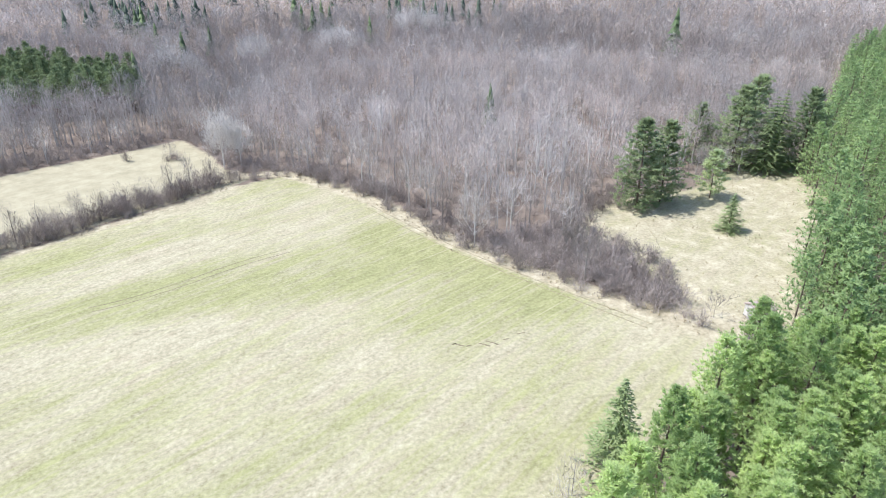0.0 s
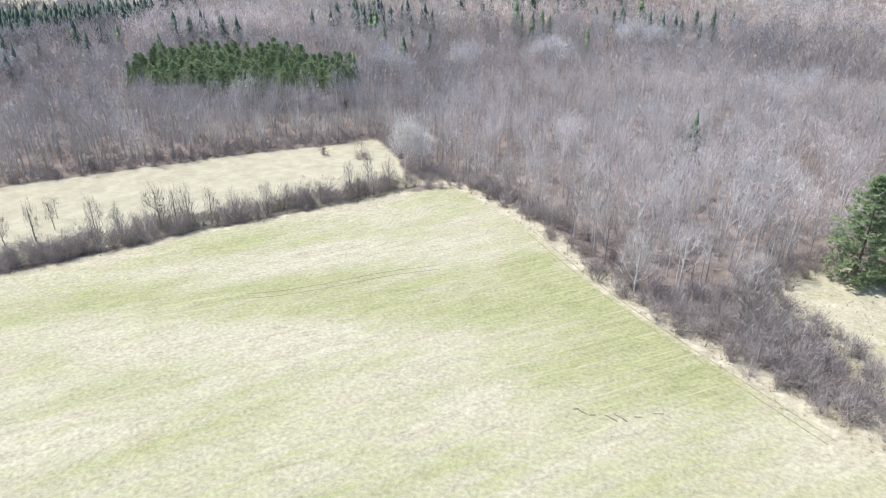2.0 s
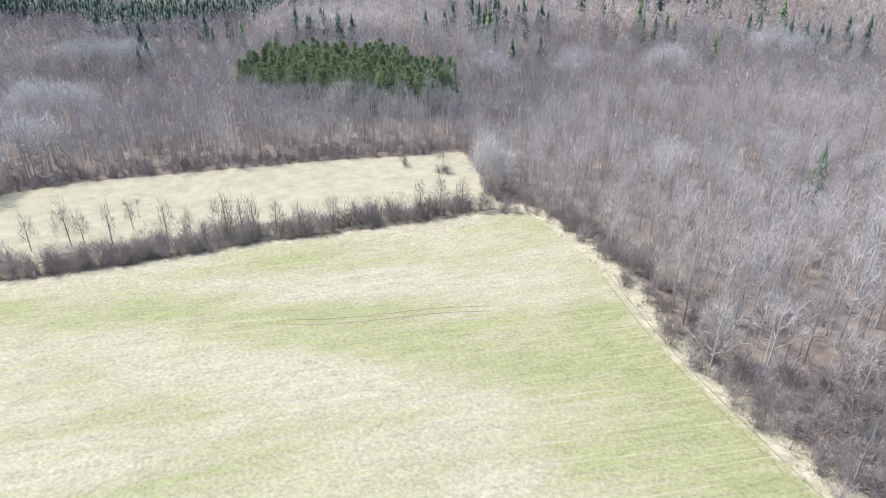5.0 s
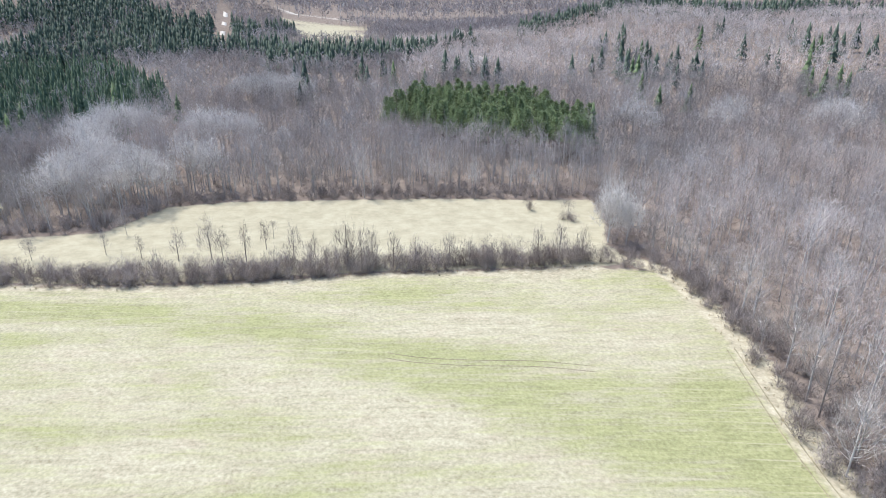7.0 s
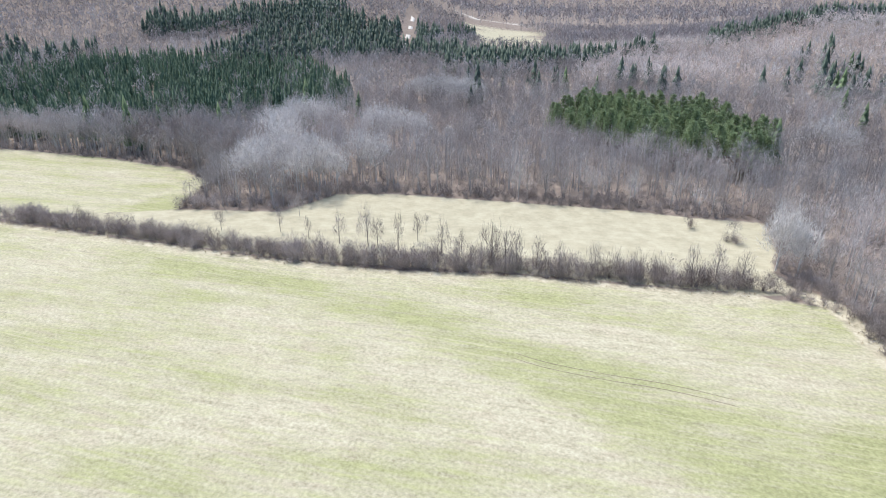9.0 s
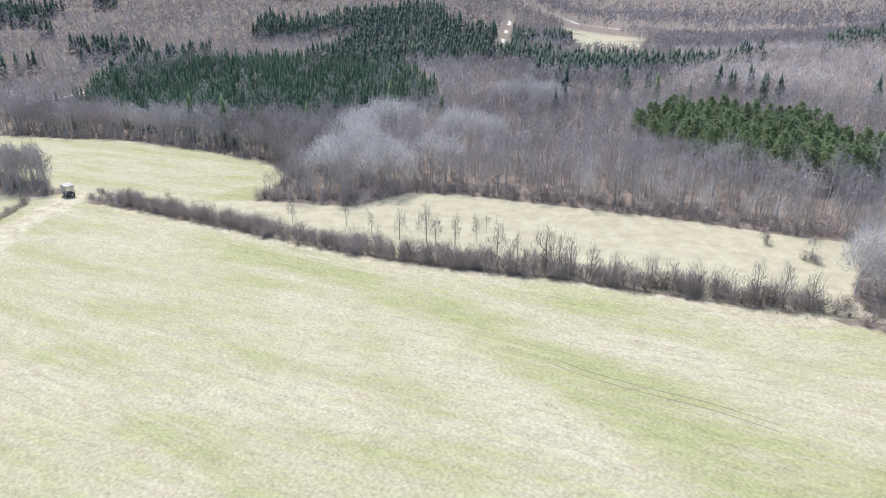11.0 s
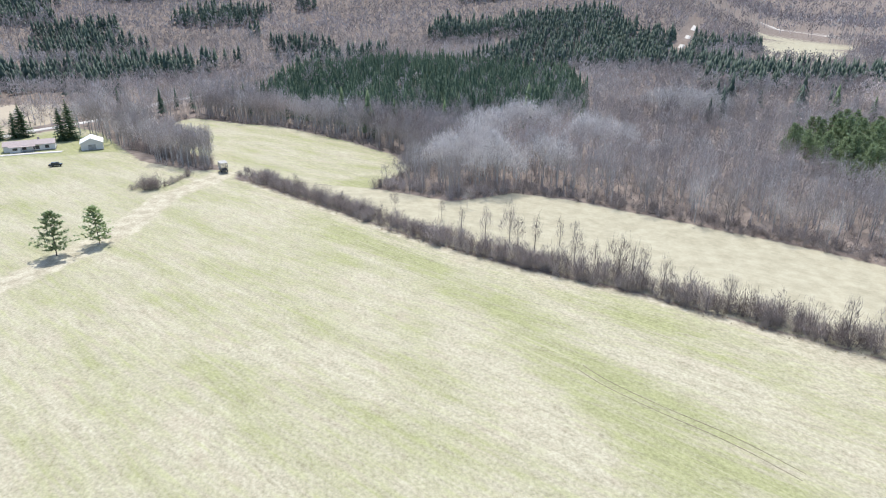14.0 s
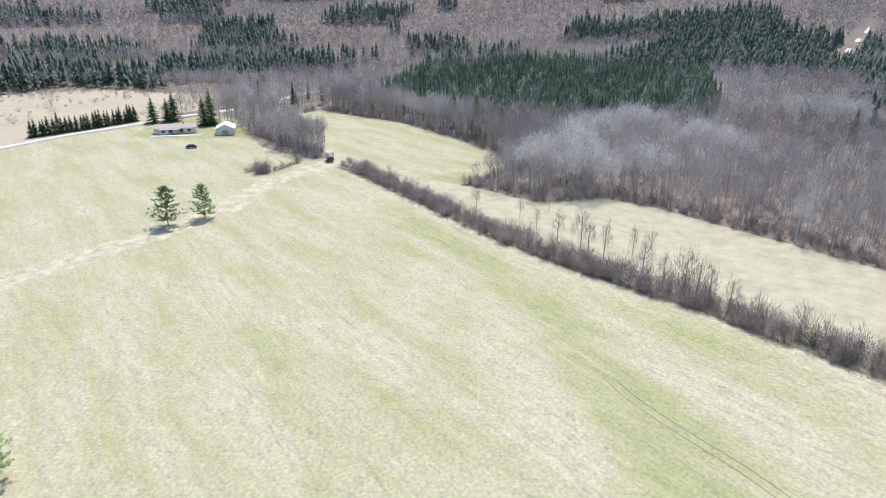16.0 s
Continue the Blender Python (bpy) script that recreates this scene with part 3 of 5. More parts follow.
def build_ground():
    xs, ys = axis(-330, 120, 2.0, 4200), axis(-140, 215, 2.0, 4200)
    gx, gy = np.meshgrid(xs, ys)
    p = np.stack([gx.ravel(), gy.ravel()], 1)
    nx = len(xs)
    i = (np.arange(len(ys) - 1)[:, None] * nx + np.arange(nx - 1)).ravel()
    tris = np.concatenate([np.stack([i, i + 1, i + nx + 1], 1), np.stack([i, i + nx + 1, i + nx], 1)])
    z = height(p)
    me = mesh_of("ground", np.column_stack([p, z]), tris, [M_GROUND])

    def soft(poly, w=2.2):
        return step(-w, w, depth(p, poly))
    field = np.maximum(soft(FIELD), np.maximum(np.maximum(soft(MEADOW, 3), soft(STRIP, 3)), soft(HOUSE_FIELD, 3)))
    dry = np.maximum(soft(PASTURE), np.maximum(soft(FAR_FIELD, 15), 0))
    margin = [(-33, 163), (-24, 161), (-12, 150), (-1, 137.5), (14, 114.5), (26, 101), (38, 88.5), (50, 79)]
    tan = 0.95 * step(4.2, 1.2, line_dist(p, margin))
    clear = step(-7, -1.5, depth(p, CLEARING)) * step(3.5, 0.5, depth(p, FIELD))
    field, dry = np.maximum(field, clear), np.maximum(dry, 0.4 * clear)
    tan = np.maximum(tan, 0.5 * clear)
    tan = np.maximum(tan, 0.62 * step(3.2, 0.6, line_dist(p, [(a + 2, b - 2.5) for a, b in HEDGE])))
    tan = np.maximum(tan, 0.85 * step(8, 2, line_dist(p, [(-60, -48), (-84, -36), (-110, -19), (-138, -6), (-171, -1), (-192, 10), (-202, 12)])))
    tan = np.maximum(tan, 0.8 * step(6, 2, np.hypot(p[:, 0] + 190, p[:, 1] - 7)))
    tan = np.maximum(tan, 0.9 * step(9, 3, np.hypot(p[:, 0] - 53, p[:, 1] - 78)))
    marsh = soft(MARSH, 4)
    lush = np.clip(0.3 + 0.5 * soft(LUSH, 6) + 0.6 * step(8, 2, line_dist(p, [(-2, 121), (9, 110), (20, 101), (28, 89)]))
                   + 0.3 * step(8, 2, line_dist(p, [(-140, 47), (-115, 63), (-92, 77), (-76, 87)])) + 0.3 * step(9, 2, line_dist(p, [(-66, 112), (-44, 128)]))
                   + 0.9 * step(12, 4, np.hypot(p[:, 0] + 183, p[:, 1] - 66)) + 0.8 * soft(HOUSE_LAWN, 3)
                   - 0.35 * step(9, 2, line_dist(p, [(-62, 76), (-46, 81), (-28, 86), (-10, 92)])) - 0.2 * step(10, 3, line_dist(p, [(-66, 102), (-36, 116), (-10, 128)])), 0, 1)
    tan = np.maximum(tan, 0.45 * step(2.6, 0.6, line_dist(p, [(-62, -23), (-40, -4), (-19, 13), (-4, 25)])))
    snow = soft(SNOW_FIELD, 20)
    for nm, cols in (("zone_a", (field, dry, tan)), ("zone_b", (marsh, lush, snow))):
        at = me.color_attributes.new(nm, "FLOAT_COLOR", "POINT")
        at.data.foreach_set("color", np.column_stack([*cols, np.ones(len(p))]).astype(np.float32).ravel())
    tagged(new("ground", me), "spring meadow of pale straw and fresh green grass", "ground", kind="structure")


build_ground()


# ---- woods ----
OPEN = [STRIP, FIELD, PASTURE, MEADOW, CLEARING, HOUSE_FIELD, MARSH, FAR_FIELD, SNOW_FIELD]


def wooded(p, gap=0.0):
    ok = np.ones(len(p), bool)
    for poly in OPEN:
        ok &= depth(p, poly) < -gap
    return ok & (line_dist(p, ROAD) > 7) & (line_dist(p, FAR_ROAD) > 11) & ~((p[:, 0] > 57) & (p[:, 1] < 140) & (p[:, 1] > 40))


def polar(p):
    d = p - np.array((25.0, 40.0))
    return np.hypot(d[:, 0], d[:, 1]), np.degrees(np.arctan2(-d[:, 0], d[:, 1]))


def lumps(p, scale, seed):
    """Smooth patchiness between 0 and 1."""
    return 0.5 + 0.5 * np.sin(p[:, 0] / scale + seed) * np.sin(p[:, 1] / scale * 1.13 + 2 * seed) * 0.7 + 0.15 * np.sin(p[:, 0] / scale * 2.7 + p[:, 1] / scale * 1.9)


def evergreen_hill(p):
    """Dark conifer belts at the foot of the hill, on the ridge and along the valley road."""
    r, az = polar(p)
    x, y = p.T
    az = az + 2.5 * np.sin(x / 37 + 1) + 2 * np.sin(y / 29 + x / 53)        # ragged margins
    r = r + 26 * np.sin(x / 41 + y / 67) + 14 * np.sin(y / 17 - x / 23)
    foot = 505 + 60 * step(112, 100, az)
    belt = (az > 99) & (az < 142) & (r > foot) & (r < foot + 120 + 50 * np.sin(az / 4)) & (lumps(p, 60, 4) > 0.12)
    belt |= (az > 84) & (az <= 99) & (r > 590) & (r < 680) & (lumps(p, 50, 4) > 0.4)
    belt |= (az > 56) & (az < 76) & (r > 640) & (r < 900) & (lumps(p, 70, 2) > 0.2)
    belt |= (az > 40) & (az < 56) & (r > 570) & (r < 720) & (lumps(p, 55, 1) > 0.22)
    belt |= (az > 33) & (az < 55) & (r > 370) & (r < 470) & (lumps(p, 45, 3) > 0.5) & (lumps(p, 5, 2) > 0.7)
    belt |= (az > 0) & (az < 33) & (r > 800) & (r < 880)
    belt |= (az > -12) & (az < 30) & (r > 400) & (r < 620) & (lumps(p, 36, 6) > 0.55) & (lumps(p, 5, 1) > 0.72)
    belt |= (az > 92) & (az < 142) & (r > 640) & (r < 1150) & (lumps(p, 45, 8) > 0.66)
    belt |= (az > 60) & (az < 140) & (r > 900) & (lumps(p, 120, 7) > 0.86)
    return belt


PALE_SPOTS = ((-258, 147, 18), (-228, 120, 12), (-211, 166, 17), (-174, 92, 9), (-163, 108, 9), (-165, 127, 10), (-300, 260, 26), (-90, 300, 12),
              (-60, 330, 10), (-20, 360, 14), (30, 420, 16), (-190, 108, 14))


def pale_patch(p):
    return np.any([np.hypot(p[:, 0] - x, p[:, 1] - y) < s for x, y, s in PALE_SPOTS], axis=0)


def stand(p, g=0.0):
    return (depth(p, PINE_STAND) > g) | (depth(p, SPRUCES) > g) | (depth(p, PINEWOOD) > g)


WOOD_A = [dome_tree(10 + i, 15.5 + 0.7 * (i % 4), 4.3, 18, 540, 0.055, 1.0, 0.24, 3, 0.05, 3) for i in range(8)]
EDGE_TREES = [dome_tree(20 + i, 14.5 + 0.6 * (i % 4), 4.2, 22, 760, 0.045, 0.95, 0.2, 5, 0.2) for i in range(7)]
WOOD_B = [dome_tree(30 + i, 16.5, 4.2, 12, 200, 0.12, 1.3, 0.26, 0, 0.2, 3) for i in range(7)]
WOOD_C = [dome_tree(50 + i, 15.5, 4.4, 6, 34, 0.4, 1.9, 0.3, 0, 0.15, 2) for i in range(6)]
WOOD_D = [dome_tree(70 + i, 15.5, 4.6, 4, 15, 0.8, 2.6, 0.3, 0, 0.1) for i in range(6)]
BRUSH = [brush(90 + i, 3.4, 4.4, 12, 330, 0.06) for i in range(5)]
BRUSH_LOW = [brush(110 + i, 3.0, 4.2, 6, 70, 0.09) for i in range(4)]

THICKET = [(20, 108), (26, 102.5), (38, 90.5), (47, 83), (51, 84), (50, 92), (44, 104), (40, 114), (28, 118)]
VIEW = (-47, 140)       # headings, degrees left of north, that the walk looks over


def seen_from_walk(p, r0, r1):
    r, az = polar(p)
    return (r > r0) & (r <= r1) & (az > VIEW[0]) & (az < VIEW[1])



def mixed(p, share, seed):
    """A fixed random share of places."""
    return np.random.RandomState(seed).rand(len(p)) < share


near = scatter((-330, -60, 260, 330), 6.0, 1, lambda p: seen_from_walk(p, 0, 255) & wooded(p, 2.0) & ~stand(p, -1.5) & ((depth(p, THICKET) < 0) | mixed(p, 0.22, 43)))
edge_rank = np.max([depth(near, q) for q in (FIELD, PASTURE, CLEARING)], axis=0)
first_row = (edge_rank > -9) & (near[:, 0] > -130)
singles, near = near[first_row][:230], near[~first_row] if first_row.sum() <= 230 else np.concatenate([near[~first_row], near[first_row][230:]])
planted(EDGE_TREES, singles, "bare_tree", M_BARK, M_TWIG, "leafless grey-brown tree at the edge of the wood", "tree", "trees at the wood's edge", 5, (0.6, 1.02))
p1 = pale_patch(near) | mixed(near, 0.005, 9)
# the eastern wood takes the twig colour lightened for front light
front_lit = near[:, 0] > -45
grove("bare_woodland", near[~p1 & ~front_lit], WOOD_A, [M_BARK_S, M_TWIG_S], 6, "dense leafless grey-brown hardwood forest in early spring", "forest", (0.6, 1.2))
grove("maple_woodland", near[~p1 & front_lit], WOOD_A, [M_BARK_S, M_SUNLIT_S], 19, "paler pinkish-grey leafless wood beside the field, tinted as front-lit", "forest", (0.55, 1.18))
mid = scatter((-520, -350, 330, 520), 6.5, 2, lambda p: seen_from_walk(p, 255, 430) & wooded(p, 2) & (~stand(p, -2) | (depth(p, SPRUCES) > 0) & mixed(p, 0.12, 1)) & (~evergreen_hill(p) | mixed(p, 0.4, 2)))
p2 = pale_patch(mid) | mixed(mid, 0.008, 10)
grove("bare_woodland", mid[~p2], WOOD_B, [M_BARK_S, M_TWIG_S], 7, "leafless hardwood forest on the valley floor", "forest", (0.6, 1.2))
pale = np.concatenate([near[p1], mid[p2]])
rise = np.max([1.28 - 0.45 * (np.hypot(pale[:, 0] - x, pale[:, 1] - y) / r) ** 2 for x, y, r in PALE_SPOTS], axis=0)
grove("budding_woodland", pale, [dome_tree(130 + i, 17, 5.4, 20, 560, 0.1, 1.3, 0.28, 3, 0.1, 2) for i in range(4)], [M_BARK_S, M_PALE_S], 8,
      "pale silvery leafless poplars standing above the wood", "forest", (0.88, 1.04), np.clip(rise, 0.75, 1.28))
far = scatter((-900, -650, 560, 900), 7.8, 3, lambda p: seen_from_walk(p, 430, 800) & wooded(p, 3) & (~stand(p, -2) | (depth(p, SPRUCES) > 0) & mixed(p, 0.15, 3)) & (~evergreen_hill(p) | mixed(p, 0.4, 4)))
# the ridge is lightened the same way, by its twig colour
ridge = polar(far)[1] < 44
grove("bare_woodland", far[~ridge], WOOD_C, [M_BARK_S, M_TWIG_S], 9, "distant leafless hardwood forest at the foot of the hill", "forest", (0.75, 1.25))
grove("maple_woodland", far[ridge], WOOD_C, [M_BARK_S, M_SUNLIT_S], 29, "leafless pinkish-grey forest rising up a low ridge, tinted as front-lit", "forest", (0.75, 1.25))
hill = scatter((-1300, -900, 300, 1300), 8.6, 4, lambda p: seen_from_walk(p, 800, 1230) & (polar(p)[1] > 8) & wooded(p, 3) & (~evergreen_hill(p) | mixed(p, 0.4, 5)))
grove("bare_woodland", hill, WOOD_D, [M_BARK_S, M_HAZED_HILL_S], 10, "far hillside covered in leafless hardwood forest", "forest", (0.8, 1.3))
back = scatter((-3400, -1800, 1200, 3400), 36, 31, lambda p: ((seen_from_walk(p, 1230, 3300) | (seen_from_walk(p, 800, 1300) & (polar(p)[1] <= 8))) & wooded(p, 3)
               & ((polar(p)[0] < 1900) | (np.abs(polar(p)[1] - 42) < 22))))
grove("bare_woodland", back, WOOD_D, [M_BARK_S, M_HAZED_HILL_S], 32, "remote wooded hills beyond the valley", "forest", (2.0, 3.0))

wall_wood = scatter((-400, -60, -200, 140), 4.3, 35, lambda p: wooded(p, 2.5) & (depth(p, MEADOW) > -34) & (depth(p, SPRUCES) < 6) & (line_dist(p, HEDGE) > 12) & (p[:, 1] > -20) & (p[:, 0] < -196))
grove("bare_woodland", wall_wood, WOOD_B, [M_BARK_S, M_TWIG_S], 36, "tall close-grown leafless hardwoods behind the small meadow", "forest", (0.8, 1.15))

# brush under and in front of the trees
under = scatter((-330, -60, 200, 260), 3.6, 11, lambda p: seen_from_walk(p, 0, 250) & wooded(p, 0.5) & ~stand(p, 0) & (np.random.RandomState(3).rand(len(p)) < 0.85))
grove("undergrowth", under, BRUSH_LOW, [M_BRUSH_S, M_BRUSH_S], 12, "tangled brown undergrowth beneath the bare trees", "undergrowth", (0.6, 1.2))
skirt = scatter((-200, 40, 80, 225), 2.6, 13, lambda p: wooded(p, 0.3) & ~stand(p, 0)
                & (np.max([depth(p, q) for q in (FIELD, PASTURE, CLEARING)], axis=0) > -8.5) & (p[:, 1] > 60) & mixed(p, 0.8, 37))
fw = scatter((18, 78, 56, 116), 2.3, 14, lambda p: (depth(p, THICKET) > 0.3))
skirt = np.concatenate([fw, skirt])
planted(BRUSH, skirt[:240], "shrub", M_SHRUB, M_SHRUB, "leafless purple-brown shrub in the thicket beside the field", "shrub", "shrubs at the field's edge", 15, (0.75, 1.25), "twigs")
if len(skirt) > 240:
    grove("thicket", skirt[240:], BRUSH, [M_BRUSH_S, M_BRUSH_S], 16, "leafless brown thicket along the wood's edge", "thicket", (0.6, 1.1))
skirt2 = scatter((-340, -30, -160, 120), 3.2, 17, lambda p: wooded(p, 0.3) & ~stand(p, 0) & (depth(p, MEADOW) > -6) & (line_dist(p, HEDGE) > 4))
grove("thicket", skirt2, BRUSH, [M_BRUSH_S, M_BRUSH_S], 18, "leafless brown thicket round the small meadow", "thicket", (0.6, 1.1))

# conifers
PINES = [pine_tree(150 + i, 17, 5.0, 20, 6, 7, 10, 0.2, 0.42, 0.13) for i in range(5)]
PINES_BIG = [pine_tree(145 + i, 19, 7.4, 19, 7, 8, 11, 0.04, 0.6, 0.2) for i in range(3)]
STAND_PINES = [pine_tree(165 + i, 16, 4.6, 11, 5, 7, 3, 0.42, 0.72, 0.36) for i in range(4)]
PINES_FAR = [pine_tree(160 + i, 16, 4.8, 14, 5, 5, 3, 0.06, 0.65, 0.3) for i in range(4)]
PINES_OPEN = [pine_tree(170 + i, 10.5, 4.4, 11, 6, 7, 10, 0.14, 0.55, 0.17) for i in range(2)]
SPRUCE_NEAR = [spruce_tree(180 + i, 12, 2.9, 24, 9, 7, 0.18) for i in range(3)]
SPRUCE_FAR = [far_conifer(190 + i, 16, 2.7, 6, 5) for i in range(5)]
SPRUCE_TINY = [far_conifer(200 + i, 16, 3.8, 4, 4) for i in range(5)]

wood = scatter((-80, -90, 340, 340), 4.4, 20, lambda p: (depth(p, PINEWOOD) > 1.5))
wood = np.concatenate([[(46, 60), (41, 55), (36, 50.5), (31, 46.5), (26, 43), (22, 39.5), (18, 35), (14, 30.5), (9, 26), (-12, 10.5), (-43, -14)], wood])
wood = wood[(np.hypot(wood[:, 0] - 60, wood[:, 1] - 80) > 5.5) & (seg_dist(wood, (60, 79), (49.5, 65)) > 4.2)]
r_w = np.hypot(wood[:, 0] - 30, wood[:, 1] - 40)
az_w = np.degrees(np.arctan2(wood[:, 0], wood[:, 1]))
rim = (depth(wood, PINEWOOD) < 26) & (r_w < 85) & ((az_w > 8) & (az_w < 50) & (wood[:, 1] > 18) | (depth(wood, PINEWOOD) < 7) & (wood[:, 1] > -30) & (wood[:, 0] < 30))
rim_ids = np.where(rim)[0]
rim_ids = rim_ids[np.argsort(r_w[rim_ids])]
rim[rim_ids[58:]] = False
planted(PINES, wood[rim], "white_pine", M_PINEBARK, M_PINE, "tall bright green white pine in a dense stand", "tree", "pines of the stand", 21, (0.78, 1.05))
rest = wood[~rim]
r_r, az_r = np.hypot(*rest.T), np.degrees(np.arctan2(rest[:, 0], rest[:, 1]))
in_view = (az_r > 5) & (az_r < 50) & (r_r > 25)
rest = rest[in_view & (depth(rest, PINEWOOD) < 42) & ((r_r < 120) | (np.arange(len(rest)) % 2 == 0)) | ~in_view & (np.arange(len(rest)) % 13 == 0)]
grove("pine_wood", rest, PINES_FAR, [M_PINEBARK, M_WOODPINE_S], 22, "dense green pine wood", "forest", (0.85, 1.1))
grove("pine_wood", scatter((-220, 190, -80, 320), 4.6, 23, lambda p: (depth(p, PINE_STAND) > 0) & mixed(p, 0.88, 41)), STAND_PINES, [M_PINEBARK, M_PINE_S], 24,
      "olive-green pine stand amid the bare forest", "forest", (0.7, 1.12))
plantation = scatter((-620, -10, -250, 290), 5.2, 25, lambda p: (depth(p, SPRUCES) > 0) & (np.random.RandomState(8).rand(len(p)) < 0.9))
fringe = scatter((-430, -70, -255, 80), 6.0, 33, lambda p: wooded(p, 7) & ~stand(p, 0) & (depth(p, MEADOW) > -70) & mixed(p, 0.05, 34))
plantation = np.concatenate([plantation, fringe])
grove("spruce_plantation", plantation, SPRUCE_FAR, [M_PINEBARK, M_SPRUCE_S], 26, "dark green spruce plantation in close rows", "forest", (0.6, 1.1))
belts = scatter((-1700, -1000, 400, 1300), 6.4, 27, lambda p: seen_from_walk(p, 300, 1250) & wooded(p, 3) & ~stand(p, 0) & evergreen_hill(p) & mixed(p, 0.72, 6))
grove("conifer_belt", belts, SPRUCE_TINY, [M_PINEBARK, M_BELT_S], 28, "dark conifers along the foot of the hill", "forest", (0.8, 1.45))

# single conifers in the bare wood, spread by hand on the plan
LONE = [(37, 197, 0.75), (-133, 240, 0.8), (-96, 268, 1.0), (-90, 372, 0.9), (-1, 400, 0.9), (-38, 437, 1.0), (-46, 445, 0.9), (-53, 470, 1.1), (-28, 452, 0.8),
        (-34, 461, 0.9), (-62, 530, 1.0), (158, 325, 1.3), (-142, 426, 1.1), (-123, 387, 0.9), (-101, 357, 0.9), (-147, 429, 1.0), (33, 518, 1.0), (-271, 335, 1.0),
        (-145, 555, 1.1), (-60, 545, 1.0), (20, 560, 1.0), (-240, 330, 0.9), (-170, 500, 1.0), (-285, 190, 0.8), (-272, 85, 0.9), (-268, 110, 0.9), (-271, 154, 1.3), (-267, 72, 1.15), (-290, 60, 1.1), (-283, 120, 1.0)]
lone_first = None
for x, y, s in [(u, v, 1.3 * k) for u, v, k in LONE]:
    m = pose(x, y, ground_z(x, y), 0, 0, x * 7 % 360) @ Matrix.Diagonal((1.4 * s, 1.4 * s, s, 1))
    if lone_first is None:
        lone_first = plant("spruce", SPRUCE_FAR[0], M_PINEBARK, M_SPRUCE, "lone dark green spruce among bare trees", "tree", "spruces in the bare wood")
        lone_first.matrix_basis = m
    else:
        copy_thing(lone_first, m).matrix_basis = m

# evergreens round the tan clearing
for form, x, y, s, nm, wood_m, leaf, lab in (
        (PINES_BIG[0], 59, 127, 1.08, "white_pine", M_PINEBARK, M_CLEARPINE, "large white pine at the back of the clearing"),
        (PINES_BIG[1], 66, 130, 1.02, "white_pine", M_PINEBARK, M_CLEARPINE, "large white pine beside its twin"),
        (PINES_OPEN[0], 79, 131, 1.1, "white_pine", M_PINEBARK, M_CLEARPINE, "open-crowned young pine in dry grass"),
        (SPRUCE_NEAR[0], 73.5, 112.5, 0.72, "spruce", M_PINEBARK, M_FIELDPINE, "small bushy spruce alone in dry grass"),
        (PINES_BIG[2], 95, 151, 1.15, "white_pine", M_PINEBARK, M_CLEARPINE, "tall pine at the head of the clearing"),
        (SPRUCE_NEAR[1], 102, 147, 1.7, "spruce", M_PINEBARK, M_FIELDPINE, "tall dark spruce at the head of the clearing"),
        (SPRUCE_NEAR[2], 107, 151, 1.75, "spruce", M_PINEBARK, M_FIELDPINE, "tall dark spruce beside pines"),
        (PINES_BIG[0], 88, 158, 0.85, "white_pine", M_PINEBARK, M_CLEARPINE, "pine standing behind the clearing"),
        (PINES_BIG[1], 112, 147, 1.15, "white_pine", M_PINEBARK, M_CLEARPINE, "tall pine by the grassy lane"),
        (PINES_BIG[2], 104, 160, 1.2, "white_pine", M_PINEBARK, M_CLEARPINE, "tall pine deep behind the clearing"),
        (SPRUCE_NEAR[1], 25.5, 51, 1.08, "spruce", M_PINEBARK, M_FIELDPINE, "dark young spruce before the pine stand"),
        (PINES_OPEN[1], -21, 7.2, 0.95, "white_pine", M_PINEBARK, M_CLEARPINE, "young pine at the corner of the pine wood"),
        (PINES_OPEN[0], -122, -16.5, 1.05, "white_pine", M_PINEBARK, M_FIELDPINE, "lone open-crowned pine on the field's grassy margin"),
        (PINES_OPEN[1], -129, -8.5, 0.95, "white_pine", M_PINEBARK, M_FIELDPINE, "lone bushy pine on the field's grassy margin")):
    t = plant(nm, form, wood_m, leaf, lab, "tree", "")
    wide = 1.7 if form is SPRUCE_NEAR[0] else 1.35 if nm == "spruce" else 1.15
    t.matrix_basis = pose(x, y, ground_z(x, y), 0, 0, x * 31 % 360) @ Matrix.Diagonal((s * wide, s * wide, s, 1))

# ---- hedge between field and pasture ----
def along(line, gap, seed, side=0.0, wobble=0.6):
    """Places every gap metres along a line, moved sideways."""
    r = np.random.RandomState(seed)
    out = []
    for (x1, y1), (x2, y2) in zip(line[:-1], line[1:]):
        n = math.hypot(x2 - x1, y2 - y1)
        for s in np.arange(0, n, gap):
            u, o = (s + r.uniform(-0.3, 0.3) * gap) / n, side + r.normal(0, wobble)
            out.append((x1 + (x2 - x1) * u - (y2 - y1) / n * o, y1 + (y2 - y1) * u + (x2 - x1) / n * o))
    return np.array(out)


